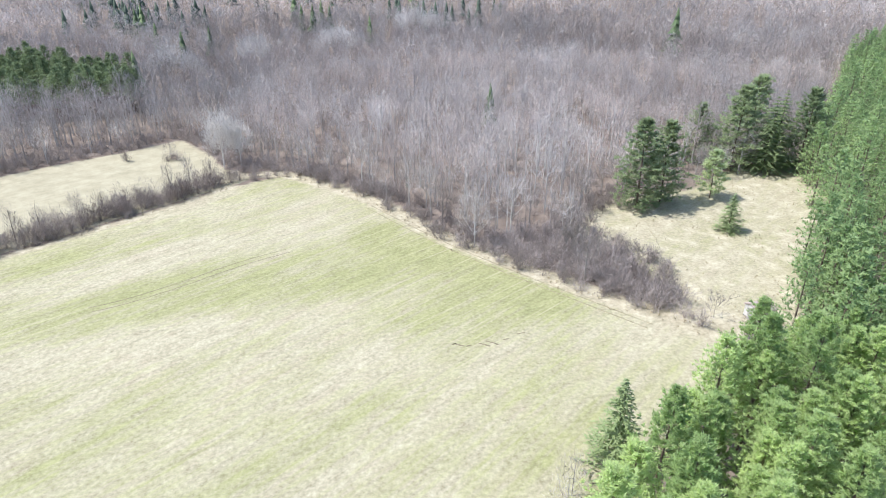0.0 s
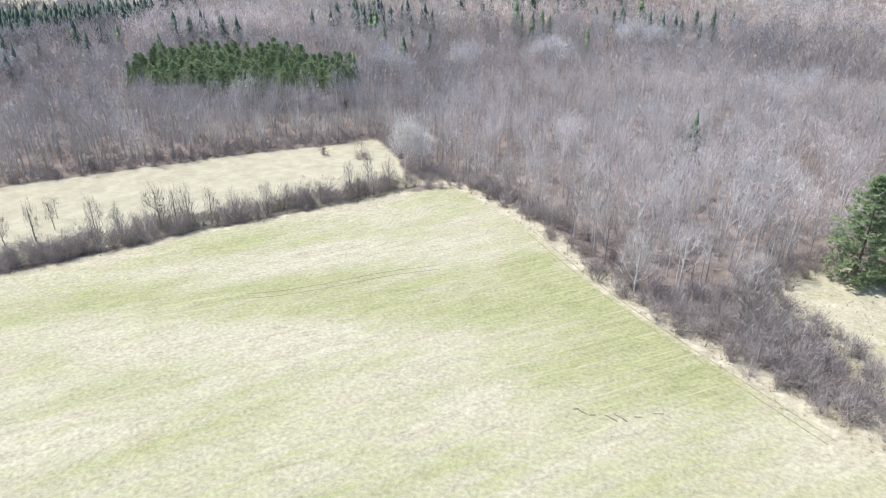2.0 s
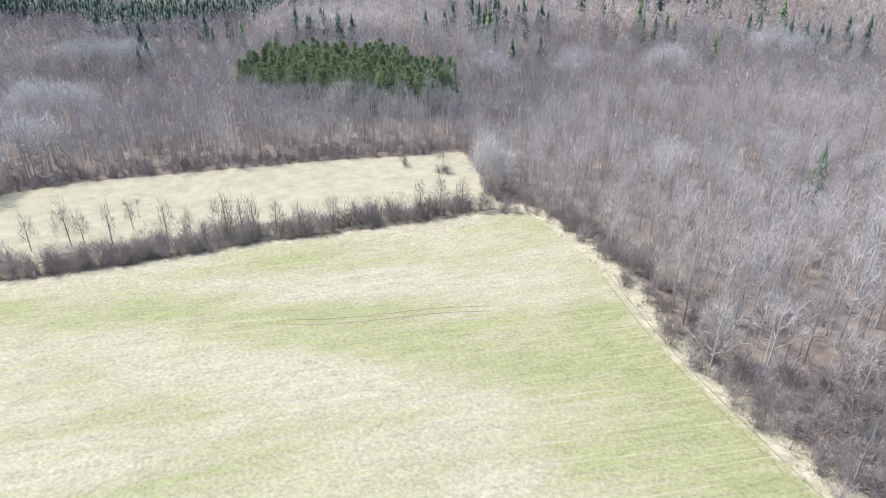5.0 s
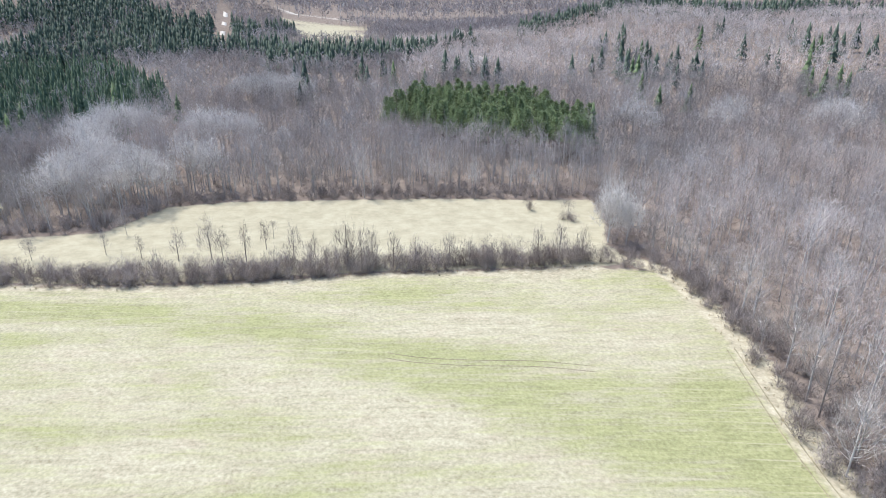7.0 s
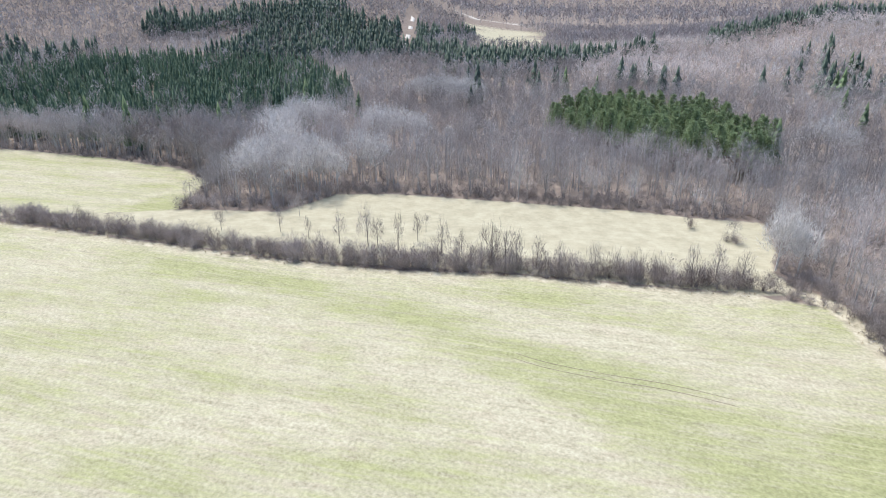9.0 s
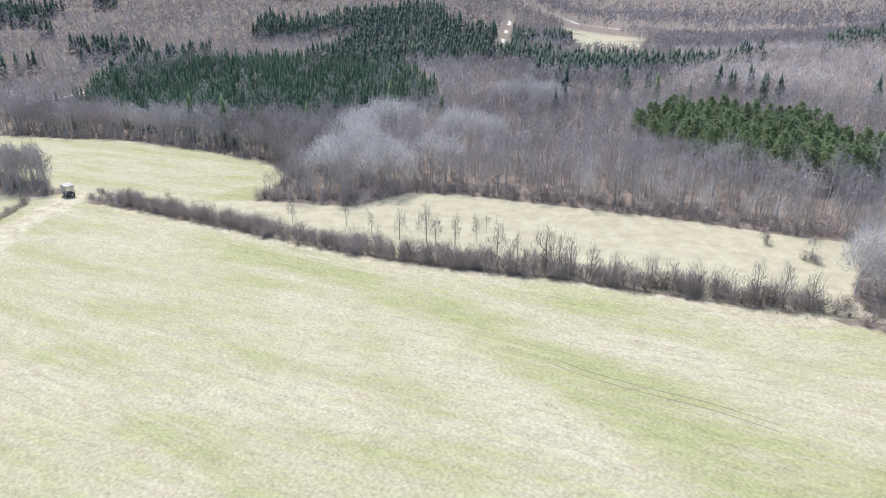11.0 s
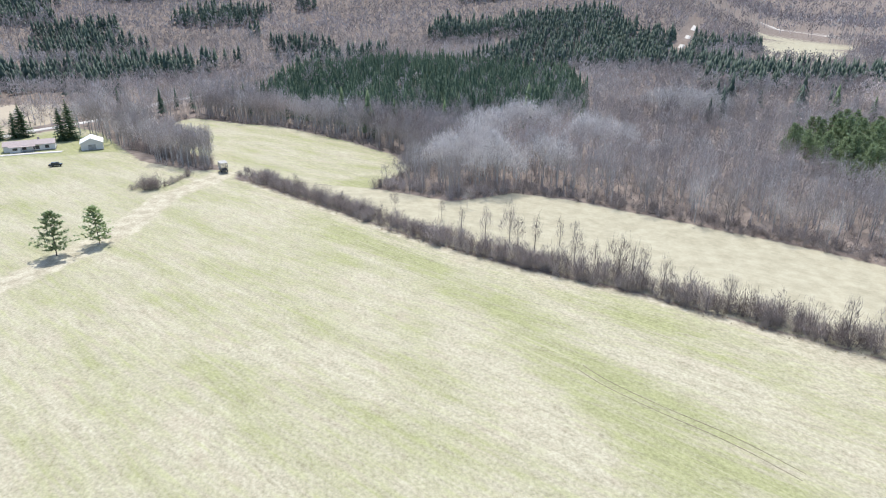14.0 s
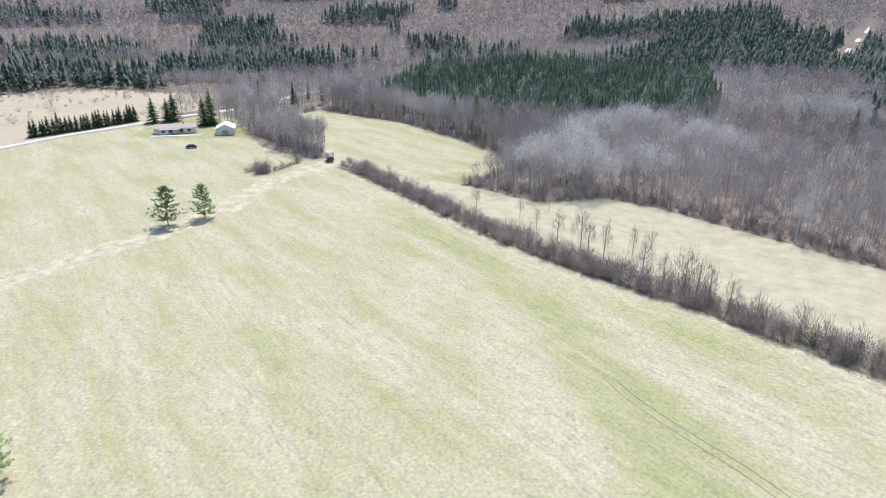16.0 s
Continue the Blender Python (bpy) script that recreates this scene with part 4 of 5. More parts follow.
HEDGE_FORMS = [brush(210 + i, 4.7, 5.6, 18, 800, 0.05, 1.0) for i in range(5)]
HEDGE_SMALL = [brush(220 + i, 3.9, 4.9, 15, 620, 0.05, 0.95) for i in range(3)]
GAPS = [(-50.5, 144), (-49, 146), (-51.5, 142.5), (-38.5, 157), (-36.5, 158.5)]
planted(HEDGE_FORMS, GAPS, "hedge_shrub", M_BRUSH, M_BRUSH, "leafless dark brown shrub of the overgrown hedge", "shrub", "shrubs of the hedge", 49, (0.8, 1.1), "twigs")
HEDGE_ROWS = ((HEDGE_FORMS, HEDGE[3:], 2.3, 0.7, "leafless dark brown shrub of the overgrown hedge", 41), (HEDGE_FORMS, HEDGE[3:], 2.5, 3.2, "leafless dark brown shrub of the overgrown hedge", 43),
              (HEDGE_SMALL, HEDGE[:4], 1.9, 0.5, "leafless brown shrub of the low end of the hedge", 45), (HEDGE_SMALL, HEDGE[:4], 2.1, 2.7, "leafless brown shrub of the low end of the hedge", 47))
for forms, line, gap, side, lab, seed in HEDGE_ROWS:
    spots = along(line, gap, seed, side)
    run = spots[:, 0] * 0.73 + spots[:, 1] * 0.68                # metres along the hedge
    swell = 0.9 + 0.2 * np.sin(run / 2.6) + 0.14 * np.sin(run / 5.9 + 1)      # it grows in mounds
    low = swell < 0.68
    planted(forms, spots[~low], "hedge_shrub", M_BRUSH, M_BRUSH, lab, "shrub", "shrubs of the hedge", seed + 1, (0.8, 1.4), "twigs")
    planted(forms, spots[low], "hedge_shrub", M_BRUSH, M_BRUSH, "low leafless shrub in a dip of the hedge", "shrub", "shrubs of the hedge", seed + 101, (0.55, 0.8), "twigs")
SLIM = [dome_tree(230 + i, 10, 1.5 + 0.3 * i, 17, 200 + 60 * i, 0.04, 1.3, 0.08, 5, 1.1) for i in range(5)]
HEDGE_TREES = [(-136, 85, 0.8), (-126, 89, 0.7), (-118, 94, 1.0), (-112.5, 99.5, 1.2), (-110, 101, 0.9), (-105, 104, 1.15), (-108, 112, 0.85), (-96.5, 111.5, 1.05), (-94, 116, 0.7),
               (-84, 117.5, 1.2), (-81, 119, 1.15), (-79, 121, 1.1), (-75, 123.5, 1.0), (-72, 128, 0.8), (-66.5, 134, 0.85), (-62, 136, 0.8), (-51, 149, 1.0), (-47.5, 153, 1.05),
               (-43, 156, 0.9), (-146, 72, 0.7), (-153, 56, 0.6), (-172, 41, 0.75), (-192, 22.5, 0.55)]
firsts = {}
for i, (x, y, s) in enumerate(HEDGE_TREES):
    k = i % len(SLIM)
    m = pose(x, y, ground_z(x, y), 0, 0, i * 77) @ Matrix.Diagonal((s, s, s, 1))
    if k in firsts:
        copy_thing(firsts[k], m).matrix_basis = m
    else:
        firsts[k] = plant("hedge_tree", SLIM[k], M_DARKBARK, M_BRUSH, "slender leafless tree rising out of the hedge", "tree", "trees of the hedge")
        firsts[k].matrix_basis = m

# the tall pale tree at the field's corner, and scattered small growth in the pasture
for form, x, y, s, nm, lab, leaf in (
        (dome_tree(250, 18, 5.2, 34, 2600, 0.09, 1.2, 0.1, 5, 0.5), -43, 171, 1.0, "pale_tree", "tall silvery leafless tree at the field's corner", M_PALE),
        (dome_tree(251, 14, 4.0, 24, 1500, 0.09, 1.1, 0.12, 5, 0.5), -38.5, 172, 1.0, "pale_tree", "silvery leafless tree beside a taller one", M_PALE),
        (dome_tree(252, 13, 4.4, 26, 900, 0.05, 1.1, 0.15, 5, 0.3), 18.5, 111, 1.0, "pale_tree", "grey leafless tree with spreading crown over the thicket", M_TWIG),
        (bare_tree(253, 8, 3.4, 11, 5, 9, 0.08, 0.15, 4, 3), 36, 104, 1.0, "pale_tree", "grey many-stemmed leafless tree in the thicket", M_TWIG),
        (dome_tree(254, 4.2, 1.7, 9, 200, 0.04, 0.7, 0.2, 5), -73, 180.5, 1.0, "bare_tree", "small dark leafless tree in pale grass", M_BRUSH),
        (dome_tree(255, 7, 2.4, 11, 260, 0.04, 0.9, 0.25, 5), -60, 181, 1.0, "bare_tree", "small leafless tree over a bush in pale grass", M_BRUSH),
        (dome_tree(256, 6, 1.5, 9, 130, 0.04, 0.9, 0.3, 5, 0.7), -113, 118, 1.0, "bare_tree", "thin leafless sapling in pale grass", M_TWIG),
        (dome_tree(257, 7, 2.3, 9, 200, 0.04, 0.9, 0.3, 5), -146, 95, 1.0, "bare_tree", "leaning leafless tree at the pasture's edge", M_TWIG),
        (bare_tree(258, 5.0, 3.4, 9, 5, 5, 0.06, 0.22), 53.5, 80.5, 0.85, "apple_tree", "old gnarled leafless fruit tree by a shed", M_BRUSH),
        (dome_tree(259, 6.5, 2.2, 16, 420, 0.03, 0.8, 0.15, 5, 0.6), 19.5, 47.5, 1.0, "bare_tree", "pale leafless birch beside the pine stand", M_TWIG),
        (dome_tree(260, 7.5, 2.4, 16, 420, 0.03, 0.8, 0.15, 5, 0.6), 17.5, 43.5, 1.0, "bare_tree", "pale leafless birch beside the pine stand", M_TWIG),
        (dome_tree(261, 4.5, 1.8, 10, 260, 0.05, 0.8, 0.15, 5), -195, 22, 1.0, "bare_tree", "small bushy leafless tree at the hedge's end", M_BRUSH)):
    t = plant(nm, form, M_BARK, leaf, lab, "tree", "")
    t.matrix_basis = pose(x, y, ground_z(x, y), 0, 0, x * 31 % 360) @ Matrix.Diagonal((s, s, s, 1))
planted(HEDGE_FORMS, [(-60, 182), (-58.5, 180.5), (-61, 180), (-73, 181.5), (-40, 163.5), (-37, 165), (-34, 164.5)], "shrub", M_BRUSH, M_BRUSH,
        "leafless brown bush in pale grass", "shrub", "bushes of the pasture", 51, (0.5, 0.75), "twigs")

# shrubs that close the wood's corner behind the field
planted(BRUSH, along([(-33.5, 166), (-27, 164.5), (-21, 161), (-14, 154), (-7, 145.5), (0, 137.5)], 2.3, 64, 1.2, 1.0), "shrub", M_SHRUB, M_SHRUB,
        "leafless grey-brown shrub at the wood's corner", "shrub", "shrubs at the wood's corner", 74, (0.8, 1.3), "twigs")

# bushes and a clump of bare poplars beyond the field's far corner
for spots, size, lab, seed in (
        ([(-182.5, -8.8), (-180.5, -8), (-181, -10.2), (-183.6, -7.6), (-182, -6.6)], (0.95, 1.2), "tall leafless grey-brown bush on the grassy bank", 52),
        ([(-183.5, -13.5), (-182, -14.5), (-184.5, -12)], (0.55, 0.72), "small leafless bush on the grassy bank", 152),
        ([(-184.5, -4.6), (-186.5, -3.5), (-188.3, -3), (-190, -2.4), (-191.8, -1.7), (-193.5, -1.2), (-195.4, -0.5)], (0.42, 0.6), "low reddish-brown leafless bush along the bank", 252),
        ([(-198, 0.2), (-199.6, 0.6)], (0.6, 0.75), "leafless brown bush near the field gate", 352)):
    planted(HEDGE_FORMS, spots, "shrub", M_BRUSH, M_BRUSH, lab, "shrub", "bushes on the bank", seed, size, "twigs")
POPLARS = [dome_tree(270 + i, 13, 2.2, 13, 190, 0.08, 1.4, 0.3, 4, 0.9) for i in range(4)]
CLUMP = [(-222, -6), (-221, 5), (-246, 3), (-268, -16), (-282, -36), (-276, -52), (-266, -46), (-250, -34), (-237, -20)]
planted(POPLARS, scatter((-285, -55, -218, 8), 4.0, 53, lambda p: depth(p, CLUMP) > 0), "poplar", M_BARK, M_TWIG,
        "slender leafless grey poplar in a tight clump", "tree", "poplars of the clump", 54, (0.7, 1.15))
planted(HEDGE_FORMS, along([(-222, 4), (-223, -5), (-237, -18), (-252, -33)], 2.6, 55, -0.5), "shrub", M_BRUSH, M_BRUSH,
        "leafless brown shrub under the poplars", "shrub", "shrubs under the poplars", 56, (0.75, 1.15), "twigs")
planted(POPLARS, scatter((-345, -100, -285, -40), 6.0, 57, lambda p: (line_dist(p, ROAD) > 5) & (line_dist(p, ROAD) < 14) & (p[:, 0] < -300)), "poplar", M_BARK, M_TWIG,
        "leafless grey tree along the country road", "tree", "trees along the road", 58, (0.8, 1.2))

planted(POPLARS, scatter((-300, -66, -268, -40), 5.0, 59, lambda p: (line_dist(p, ROAD) > 6) & (depth(p, CLUMP) < 0) & (p[:, 0] - p[:, 1] < -222)), "poplar", M_BARK, M_TWIG,
        "tall leafless grey poplar behind the garage", "tree", "poplars behind the garage", 60, (1.1, 1.5))

# ---- farmstead ----
M_WHITE = plain("white_siding", (0.60, 0.58, 0.55), 0.6, vary=0.06)
M_ROOF_GREY = plain("grey_shingles", (0.36, 0.30, 0.28), 0.85, vary=0.2)
M_ROOF_PALE = plain("pale_metal_roof", (0.78, 0.79, 0.80), 0.4, 0.2, vary=0.05)
M_GLASS = plain("dark_glass", (0.03, 0.035, 0.04), 0.08, spec=0.6)
M_TRIM = plain("dark_trim", (0.10, 0.09, 0.085), 0.6)
M_ASPHALT = plain("worn_asphalt", (0.46, 0.435, 0.40), 0.95, spec=0.03, vary=0.12, scale=0.6)
M_PAINT = plain("dark_car_paint", (0.02, 0.025, 0.025), 0.25, 0.2, 0.5)
M_TYRE = plain("tyre_rubber", (0.02, 0.02, 0.02), 0.9)
M_RIM = plain("wheel_metal", (0.5, 0.5, 0.5), 0.35, 0.8)
M_PLANK = plain("weathered_planks", (0.34, 0.33, 0.31), 0.85, vary=0.3, scale=1.2)
M_DARKWOOD = plain("dark_planks", (0.09, 0.085, 0.08), 0.85, vary=0.3)
M_SOIL = plain("bare_soil", (0.17, 0.145, 0.10), 0.95, vary=0.35, scale=1.5)
M_TRACK = plain("worn_turf", (0.25, 0.22, 0.14), 0.95, vary=0.35, scale=0.8)
M_STRAWGRASS = plain("straw_tussock", (0.40, 0.34, 0.23), 0.95, vary=0.3)
M_LOG = plain("bleached_log", (0.52, 0.48, 0.44), 0.85, vary=0.15)


def box(sx, sy, sz, at=(0, 0, 0), bevel=0.02, bm=None):
    """A bevelled box whose underside is centred on at."""
    bm = bm or bmesh.new()
    made = bmesh.ops.create_cube(bm, size=1, matrix=Matrix.Translation((at[0], at[1], at[2] + sz / 2)) @ Matrix.Diagonal((sx, sy, sz, 1)))
    if bevel:
        es = list({e for v in made["verts"] for e in v.link_edges})
        bmesh.ops.bevel(bm, geom=es, offset=bevel, segments=1, affect="EDGES")
    return bm


def prism(profile, length, along_x=True):
    """A solid of that profile (y, z), drawn out along x."""
    bm = bmesh.new()
    a = [bm.verts.new((-length / 2, y, z)) for y, z in profile]
    b = [bm.verts.new((length / 2, y, z)) for y, z in profile]
    bm.faces.new(a[::-1])
    bm.faces.new(b)
    n = len(profile)
    for i in range(n):
        bm.faces.new((a[i], a[(i + 1) % n], b[(i + 1) % n], b[i]))
    bmesh.ops.recalc_face_normals(bm, faces=bm.faces)
    return bm


def wheel(r, w, at):
    bm = bmesh.new()
    bmesh.ops.create_cone(bm, cap_ends=True, segments=18, radius1=r, radius2=r, depth=w, matrix=Matrix.Translation(at) @ Matrix.Rotation(radians(90), 4, "X"))
    es = [e for e in bm.edges if abs(e.calc_face_angle(0)) > 1]
    bmesh.ops.bevel(bm, geom=es, offset=0.04, segments=1, affect="EDGES")
    return bm


def root_at(name, x, y, turn, label, category, group=""):
    r = tagged(new(name), label, category, group)
    r.matrix_basis = pose(x, y, ground_z(x, y), 0, 0, turn)
    return r


def building(name, x, y, turn, ln, wd, eave, ridge, label, roof_mat, openings, overhang=0.35):
    """Gabled building, ridge along its length. openings: (side, along, sill, width, height, kind)."""
    root = root_at(name, x, y, turn, label, "building")
    part("wall", prism([(-wd / 2, -0.3), (wd / 2, -0.3), (wd / 2, eave), (0, ridge - 0.06), (-wd / 2, eave)], ln), M_WHITE, root)
    part("foundation", box(ln + 0.08, wd + 0.08, 0.45, (0, 0, -0.3)), M_TRIM, root)
    o, fall = overhang, (ridge - eave) / (wd / 2) * overhang
    roof = part("roof", prism([(-wd / 2 - o, eave - fall), (0, ridge), (wd / 2 + o, eave - fall), (wd / 2 + o, eave - fall + 0.16), (0, ridge + 0.16), (-wd / 2 - o, eave - fall + 0.16)], ln + 2 * o),
                roof_mat, root)
    for side, u, sill, w, h, kind in openings:
        if side in "sn":
            sy = -1 if side == "s" else 1
            fr = part(kind, box(w + 0.16, 0.1, h + 0.16, (u, sy * (wd / 2 + 0.01), sill - 0.08), 0.015), M_TRIM if kind == "window" else M_WHITE, root)
            part("pane" if kind == "window" else "panel", box(w, 0.06, h, (u, sy * (wd / 2 + 0.06), sill), 0.01), M_GLASS if kind == "window" else M_PLANK, fr)
        else:
            sx = -1 if side == "w" else 1
            fr = part(kind, box(0.1, w + 0.16, h + 0.16, (sx * (ln / 2 + 0.01), u, sill - 0.08), 0.015), M_TRIM if kind == "window" else M_WHITE, root)
            part("pane" if kind == "window" else "panel", box(0.06, w, h, (sx * (ln / 2 + 0.06), u, sill), 0.01), M_GLASS if kind == "window" else M_PLANK, fr)
    return root, roof


home, home_roof = building("house", -257, -76, 107, 19, 7.5, 2.7, 4.1, "long low white house with a grey-brown shingle roof", M_ROOF_GREY,
                           [("n", -7, 0.9, 1.6, 1.2, "window"), ("n", -3.5, 0.9, 1.2, 1.2, "window"), ("n", 0, 0.2, 1.0, 2.05, "door"), ("n", 3, 0.7, 2.2, 1.4, "window"), ("n", 7, 0.9, 1.4, 1.2, "window"),
                            ("s", -6, 0.9, 1.4, 1.2, "window"), ("s", -2, 0.9, 1.4, 1.2, "window"), ("s", 2.5, 0.7, 2.2, 1.4, "window"), ("s", 6.5, 0.9, 1.4, 1.2, "window")])
part("chimney", box(0.7, 0.7, 1.6, (3.5, 0.6, 3.5)), M_ROOF_GREY, home_roof)
part("porch", box(5, 2.0, 0.4, (-1, -4.7, -0.1)), M_PLANK, home)
bay = part("entrance_bay", box(4.2, 1.5, 2.35, (-5.2, -4.5, 0.0)), M_WHITE, home)
part("bay_roof", prism([(-5.6, 2.35), (-3.6, 2.62), (-3.6, 2.74), (-5.6, 2.47)], 4.6), M_ROOF_GREY, home).location = (-5.2, 0, 0)
part("bay_window", box(1.8, 0.06, 1.0, (-5.2, -5.27, 1.0), 0.01), M_GLASS, bay)
part("porch_roof", prism([(-5.9, 2.3), (-3.7, 2.6), (-3.7, 2.7), (-5.9, 2.4)], 5.2), M_ROOF_GREY, home).location = (-0.2, 0, 0)
for u in (-2.6, -0.2, 2.2):
    part("porch_post", box(0.12, 0.12, 2.1, (u, -5.75, 0.3), 0.01), M_WHITE, home)
building("garage", -257, -51, 17, 10, 8.6, 3.2, 5.2, "small white gabled garage with a bright metal roof", M_ROOF_PALE,
         [("e", 0, 0.1, 3.0, 2.4, "door"), ("s", -2, 1.0, 1.0, 0.9, "window"), ("s", 2, 1.0, 1.0, 0.9, "window")])
building("shed", 60.6, 79.6, 8, 3.4, 2.8, 2.1, 2.8, "small weathered white shed at the edge of the pines", M_ROOF_GREY,
         [("w", 0, 0.1, 0.9, 1.8, "door"), ("s", 0, 0.9, 0.7, 0.6, "window")], 0.2)


def car(x, y, turn):
    root = root_at("car", x, y, turn, "dark green-black station car parked on grass", "car")
    body = box(4.7, 1.85, 0.62, (0, 0, 0.42), 0.12)
    part("body", body, M_PAINT, root)
    part("cabin", prism([(-0.86, 1.0), (0.86, 1.0), (0.7, 1.66), (-0.7, 1.66)], 2.7), M_PAINT, root)
    for s in (-1, 1):
        part("side_window", box(2.3, 0.03, 0.42, (0.0, s * 0.8, 1.12), 0.01), M_GLASS, root)
        for u in (-1.45, 1.45):
            tyre = part("wheel", wheel(0.36, 0.24, (u, s * 0.84, 0.36)), M_TYRE, root)
            part("rim", wheel(0.21, 0.04, (u, s * 0.965, 0.36)), M_RIM, tyre)
        part("headlight", box(0.06, 0.35, 0.16, (2.33, s * 0.65, 0.72), 0.02), M_RIM, root)
        part("tail_light", box(0.06, 0.2, 0.24, (-2.33, s * 0.75, 0.7), 0.02), plain("red_lens", (0.3, 0.01, 0.01), 0.2), root)
    part("windscreen", box(0.04, 1.4, 0.45, (1.36, 0, 1.1), 0.01), M_GLASS, root)
    part("rear_window", box(0.04, 1.4, 0.42, (-1.36, 0, 1.12), 0.01), M_GLASS, root)


car(-222.5, -53.5, 100)


def hay_wagon(x, y, turn):
    """A high-sided wagon: deck, posts, slatted sides, roof."""
    root = root_at("hay_wagon", x, y, turn, "grey weathered high-sided hay wagon parked at the field gate", "wagon")
    part("deck", box(4.8, 2.6, 0.18, (0, 0, 0.95)), M_DARKWOOD, root)
    part("axle_beam", box(4.0, 0.2, 0.22, (0, 0, 0.7)), M_DARKWOOD, root)
    for u in (-1.6, 1.6):
        for s in (-1, 1):
            tyre = part("wheel", wheel(0.45, 0.26, (u, s * 1.05, 0.45)), M_TYRE, root)
            part("rim", wheel(0.25, 0.05, (u, s * 1.19, 0.45)), M_RIM, tyre)
    for u in (-2.3, 0, 2.3):
        for s in (-1, 1):
            part("post", box(0.12, 0.12, 2.7, (u, s * 1.22, 1.13)), M_PLANK, root)
    for s in (-1, 1):
        for k in range(5):
            part("slat", box(4.8, 0.05, 0.22, (0, s * 1.305, 1.3 + k * 0.46), 0.01), M_PLANK, root)
    for k in range(5):
        part("slat", box(0.05, 2.3, 0.22, (-2.4, 0, 1.3 + k * 0.46), 0.01), M_PLANK, root)
    part("roof", box(5.0, 2.9, 0.1, (0, 0, 3.83)), M_PLANK, root)
    part("drawbar", box(1.8, 0.12, 0.12, (3.2, 0, 0.72)), M_DARKWOOD, root)


hay_wagon(-204.5, 12.2, 20)


def ribbon(name, line, width, mat, lift, label, category, kind="structure"):
    """A strip that follows the ground along a smoothed line."""
    pts = np.array(line, float)
    for _ in range(3):
        q = np.empty((2 * len(pts) - 2, 2))
        q[0::2], q[1::2] = pts[:-1] * 0.75 + pts[1:] * 0.25, pts[:-1] * 0.25 + pts[1:] * 0.75
        pts = np.concatenate([pts[:1], q, pts[-1:]])
    out = [pts[0]]
    for a, b in zip(pts[:-1], pts[1:]):
        n = max(1, int(np.hypot(*(b - a)) / 1.5))
        out += [a + (b - a) * (k + 1) / n for k in range(n)]
    pts = np.array(out)
    d = np.gradient(pts, axis=0)
    d /= np.hypot(*d.T)[:, None] + 1e-9
    nrm = np.stack([-d[:, 1], d[:, 0]], 1)
    r = np.random.RandomState(len(pts))
    w = width * (1 + r.uniform(-0.25, 0.25, len(pts)))[:, None] if width < 1 else np.full((len(pts), 1), width)
    cols = [pts - nrm * w / 2, pts - nrm * w / 2, pts + nrm * w / 2, pts + nrm * w / 2]
    zs = [height(c) + l for c, l in zip(cols, (-0.1, lift, lift, -0.1))]
    v = np.stack([np.column_stack([c, z]) for c, z in zip(cols, zs)], 1).reshape(-1, 3)
    i = np.arange(len(pts) - 1)[:, None] * 4 + np.arange(3)
    i = i.ravel()
    tris = np.concatenate([np.stack([i, i + 4, i + 5], 1), np.stack([i, i + 5, i + 1], 1)])
    return tagged(new(name, mesh_of(name, v, tris, [mat])), label, category, kind=kind)


ribbon("road", ROAD, 5.2, M_ASPHALT, 0.22, "pale worn asphalt country road", "road")
ribbon("road", FAR_ROAD, 6, M_ASPHALT, 0.6, "pale gravel road far down the valley", "road")
ribbon("driveway", [(-245.5, -84), (-248.5, -72), (-250.5, -61)], 3.2, M_ASPHALT, 0.12, "pale gravel driveway beside the house", "driveway")
RUT = [(-50, 95), (-45, 97), (-36, 103), (-28, 109.5), (-19, 114.3)]
for o in (0.0, 1.7):
    ribbon("wheel_rut", [(x + 0.6 * o, y - 0.8 * o) for x, y in RUT], 0.16, M_SOIL, 0.012, "narrow dark wheel rut pressed into the field", "rut")
TRACK = [(-2, 135.2), (12.6, 113.6), (24.7, 99.2), (31.7, 91.5), (42.7, 79.5)]
for o in (0.0, 1.6):
    ribbon("wheel_rut", [(x - 0.75 * o, y - 0.6 * o) for x, y in TRACK], 0.22, M_TRACK, 0.012, "wheel rut of the farm track beside the wood", "rut")
for ln in ([(10.2, 77.9), (10.9, 77.3), (11.6, 77.1)], [(11.9, 76.9), (12.8, 77.2)], [(13.9, 77.5), (14.8, 77.0), (15.6, 76.5)], [(15.2, 77.9), (16.2, 77.4), (16.9, 76.7)],
           [(9.8, 77.6), (10.5, 77.9)], [(17.8, 78.0), (18.8, 78.2)], [(20.3, 79.3), (21.7, 79.6)]):
    ribbon("wheel_scar", ln, 0.24, M_SOIL, 0.015, "dark scar torn in the turf by wheels", "rut")

# row of young spruces along the road, and dark conifers by the house
ROW = [spruce_tree(290 + i, 8.5, 2.7, 15, 8, 6, 0.5) for i in range(3)]
planted(ROW, along([(-240, -138.5), (-262, -123), (-284, -110.5)], 2.1, 61, 0, 0.2), "spruce", M_PINEBARK, M_SPRUCE, "young dark spruce planted in a row along the road", "tree",
        "spruces along the road", 62, (0.85, 1.1))
TALL = [spruce_tree(295 + i, 16, 5.2, 20, 9, 7, 0.6) for i in range(2)]
planted(TALL, [(-280, -99), (-284, -93), (-287, -91), (-276, -70), (-279, -67)], "spruce", M_PINEBARK, M_SPRUCE, "tall dark spruce beside the house", "tree", "spruces by the house", 63, (0.75, 1.1))


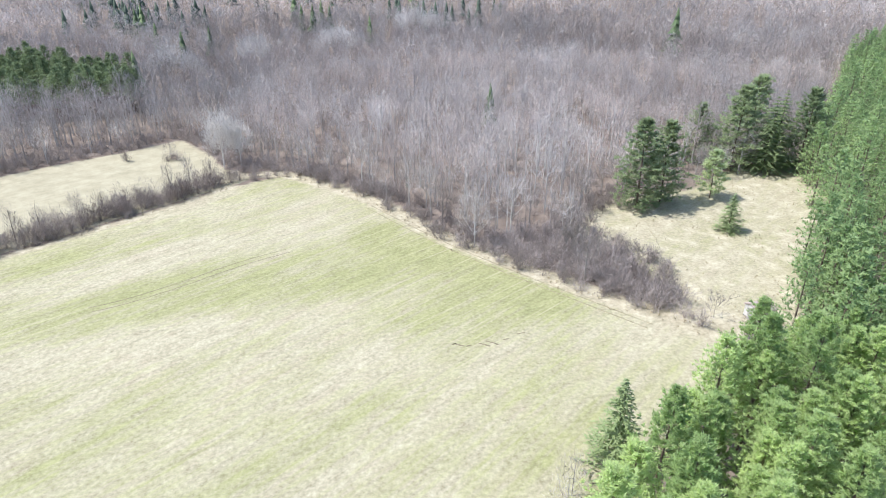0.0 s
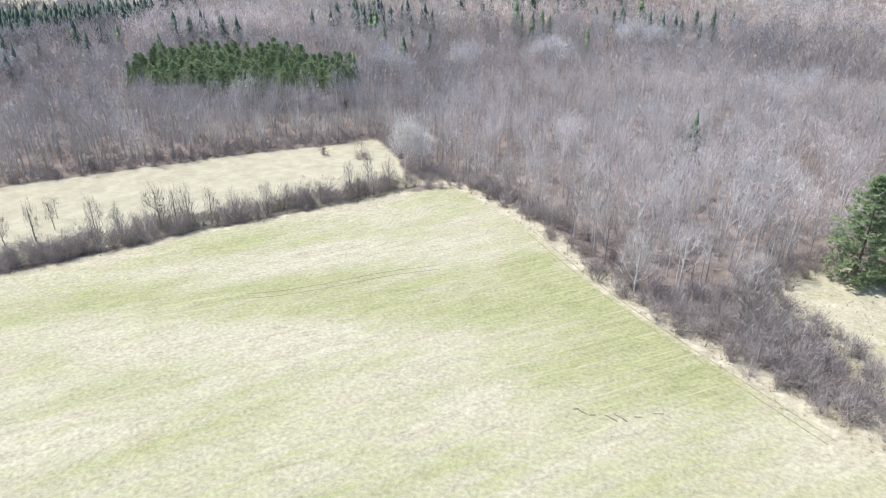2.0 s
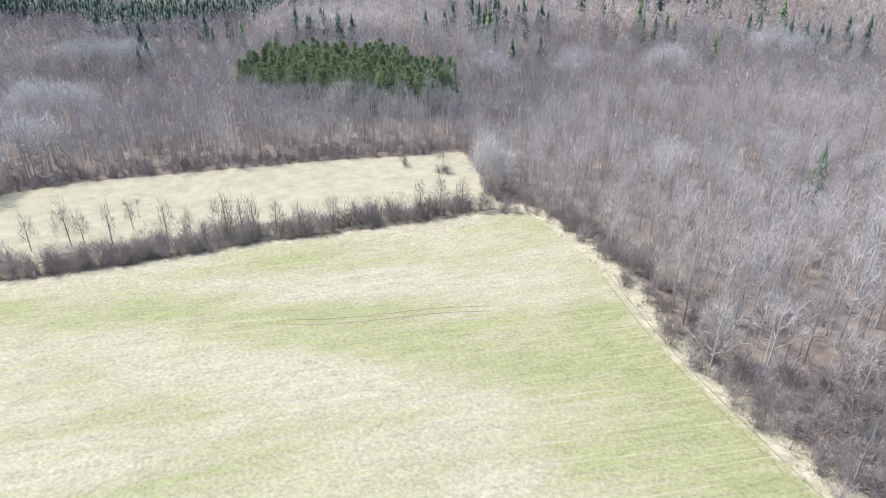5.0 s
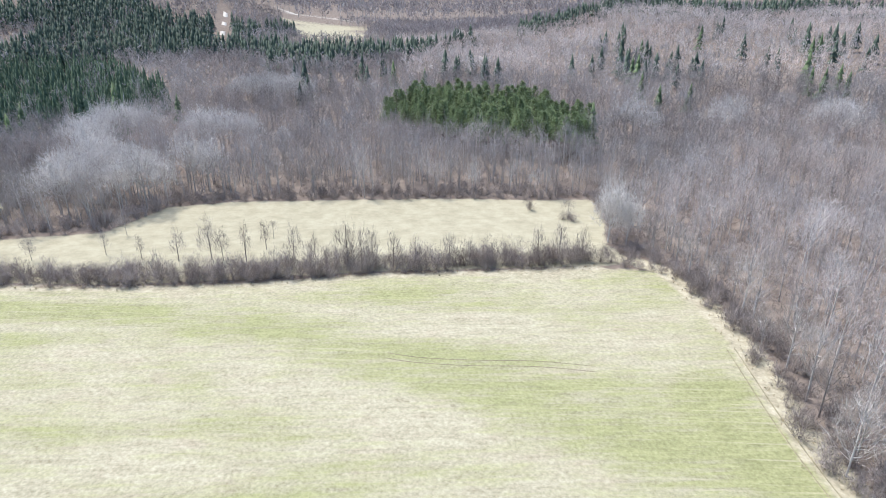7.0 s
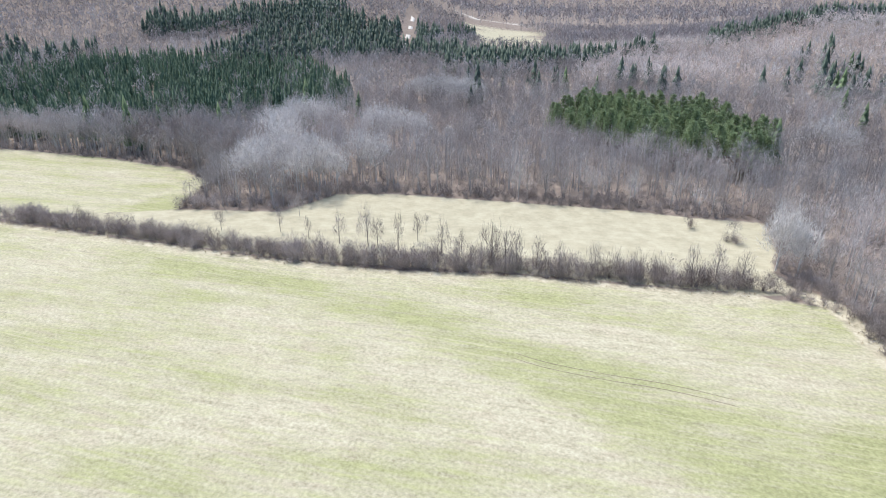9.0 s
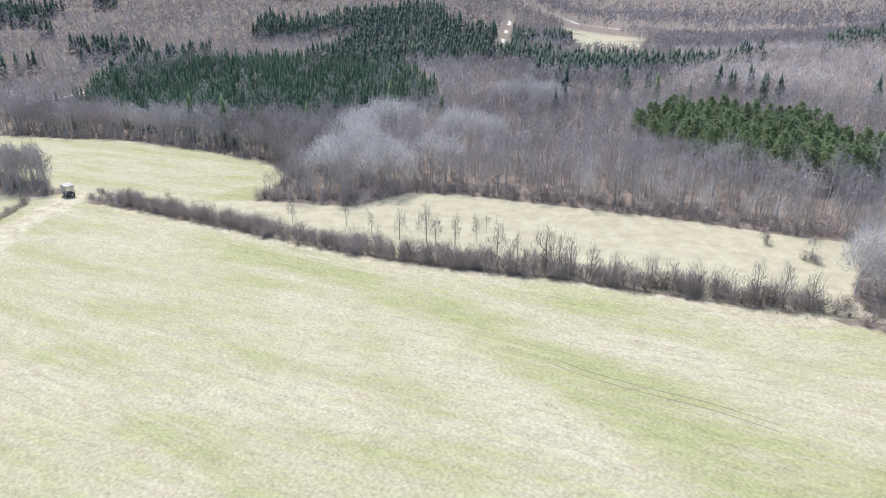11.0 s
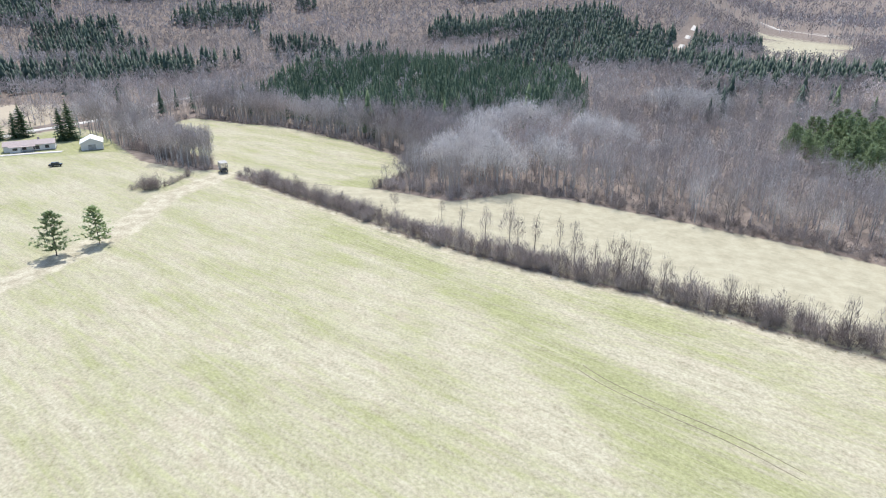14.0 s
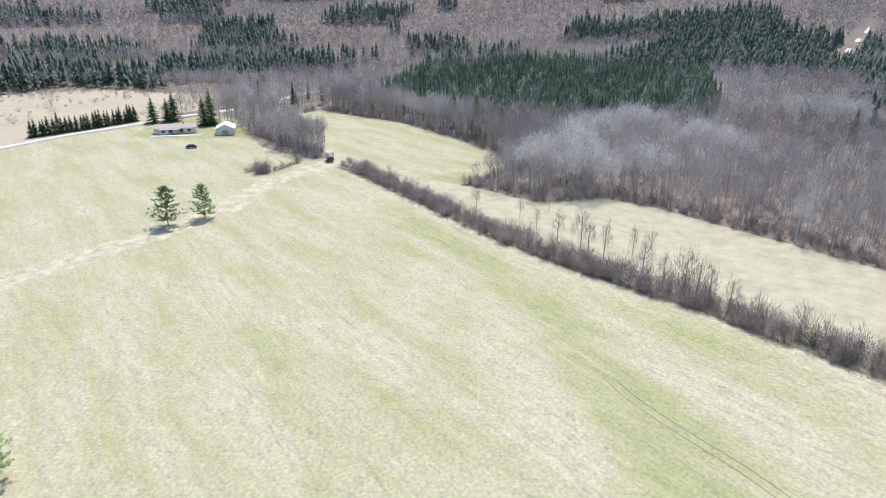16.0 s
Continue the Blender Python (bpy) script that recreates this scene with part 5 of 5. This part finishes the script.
def fallen_log(x, y, turn, ln):
    b = Build(int(ln * 10))
    b.tube((0, 0, 0.15), (ln * 0.5, 0.2, 0.9), 0.16, 0.12, 0, 6)
    b.tube((ln * 0.5, 0.2, 0.9), (ln, -0.1, 1.6), 0.12, 0.05, 0, 6)
    b.tube((ln * 0.4, 0.15, 0.75), (ln * 0.7, 1.1, 1.9), 0.07, 0.03, 0, 5)
    b.tube((ln * 0.6, 0.15, 1.0), (ln * 0.8, -0.9, 1.9), 0.06, 0.02, 0, 5)
    v, t, m = b.arrays()
    ob = tagged(new("fallen_branch", mesh_of("fallen_branch", v, t, [M_LOG])), "bleached fallen branch leaning out of the hedge", "branch", "fallen branches")
    ob.matrix_basis = pose(x, y, ground_z(x, y) - 0.05, 0, 0, turn)


fallen_log(-70.5, 125, 135, 4.5)
fallen_log(-80, 117.5, 120, 4.0)

# tussocks of dead grass along the margins
tuft = [brush(300 + i, 0.6, 0.9, 2, 12, 0.09, 0.4) for i in range(3)]
marg = np.concatenate([along([(-26, 160), (-12, 149), (-1, 136.5), (14, 113.5), (26, 100), (38, 87.5), (50, 78)], 0.8, 65, 0.3, 1.6),
                       along([(x + 1.5, y - 2) for x, y in HEDGE], 0.9, 66, 0.0, 0.8)])
rough = scatter((40, 70, 125, 155), 1.3, 67, lambda p: (depth(p, CLEARING) > 0) & mixed(p, 0.1 + 0.5 * (lumps(p, 7, 2) > 0.6), 69))
grove("dead_grass", rough, tuft, [M_STRAWGRASS, M_STRAWGRASS], 70, "rough dead grass and weed stalks in the clearing", "grass", (0.4, 0.8))
grove("dead_grass", marg, tuft, [M_STRAWGRASS, M_STRAWGRASS], 68, "pale tussocks of dead grass along the field margin", "grass", (0.5, 1.2))

# low brush scattered over the marsh beyond the road, thickest below the hill
marsh_brush = scatter((-460, -330, -90, -80), 6.5, 71, lambda p: (depth(p, MARSH) > 2) & (line_dist(p, ROAD) > 9) & (mixed(p, 0.22, 72) & (lumps(p, 30, 3) > 0.45) | (depth(p, MARSH) < 22) & (p[:, 0] < -300)))
grove("marsh_brush", marsh_brush, BRUSH_LOW, [M_BRUSH_S, M_BRUSH_S], 73, "scattered leafless brush in a tan marsh", "brush", (0.7, 1.9))
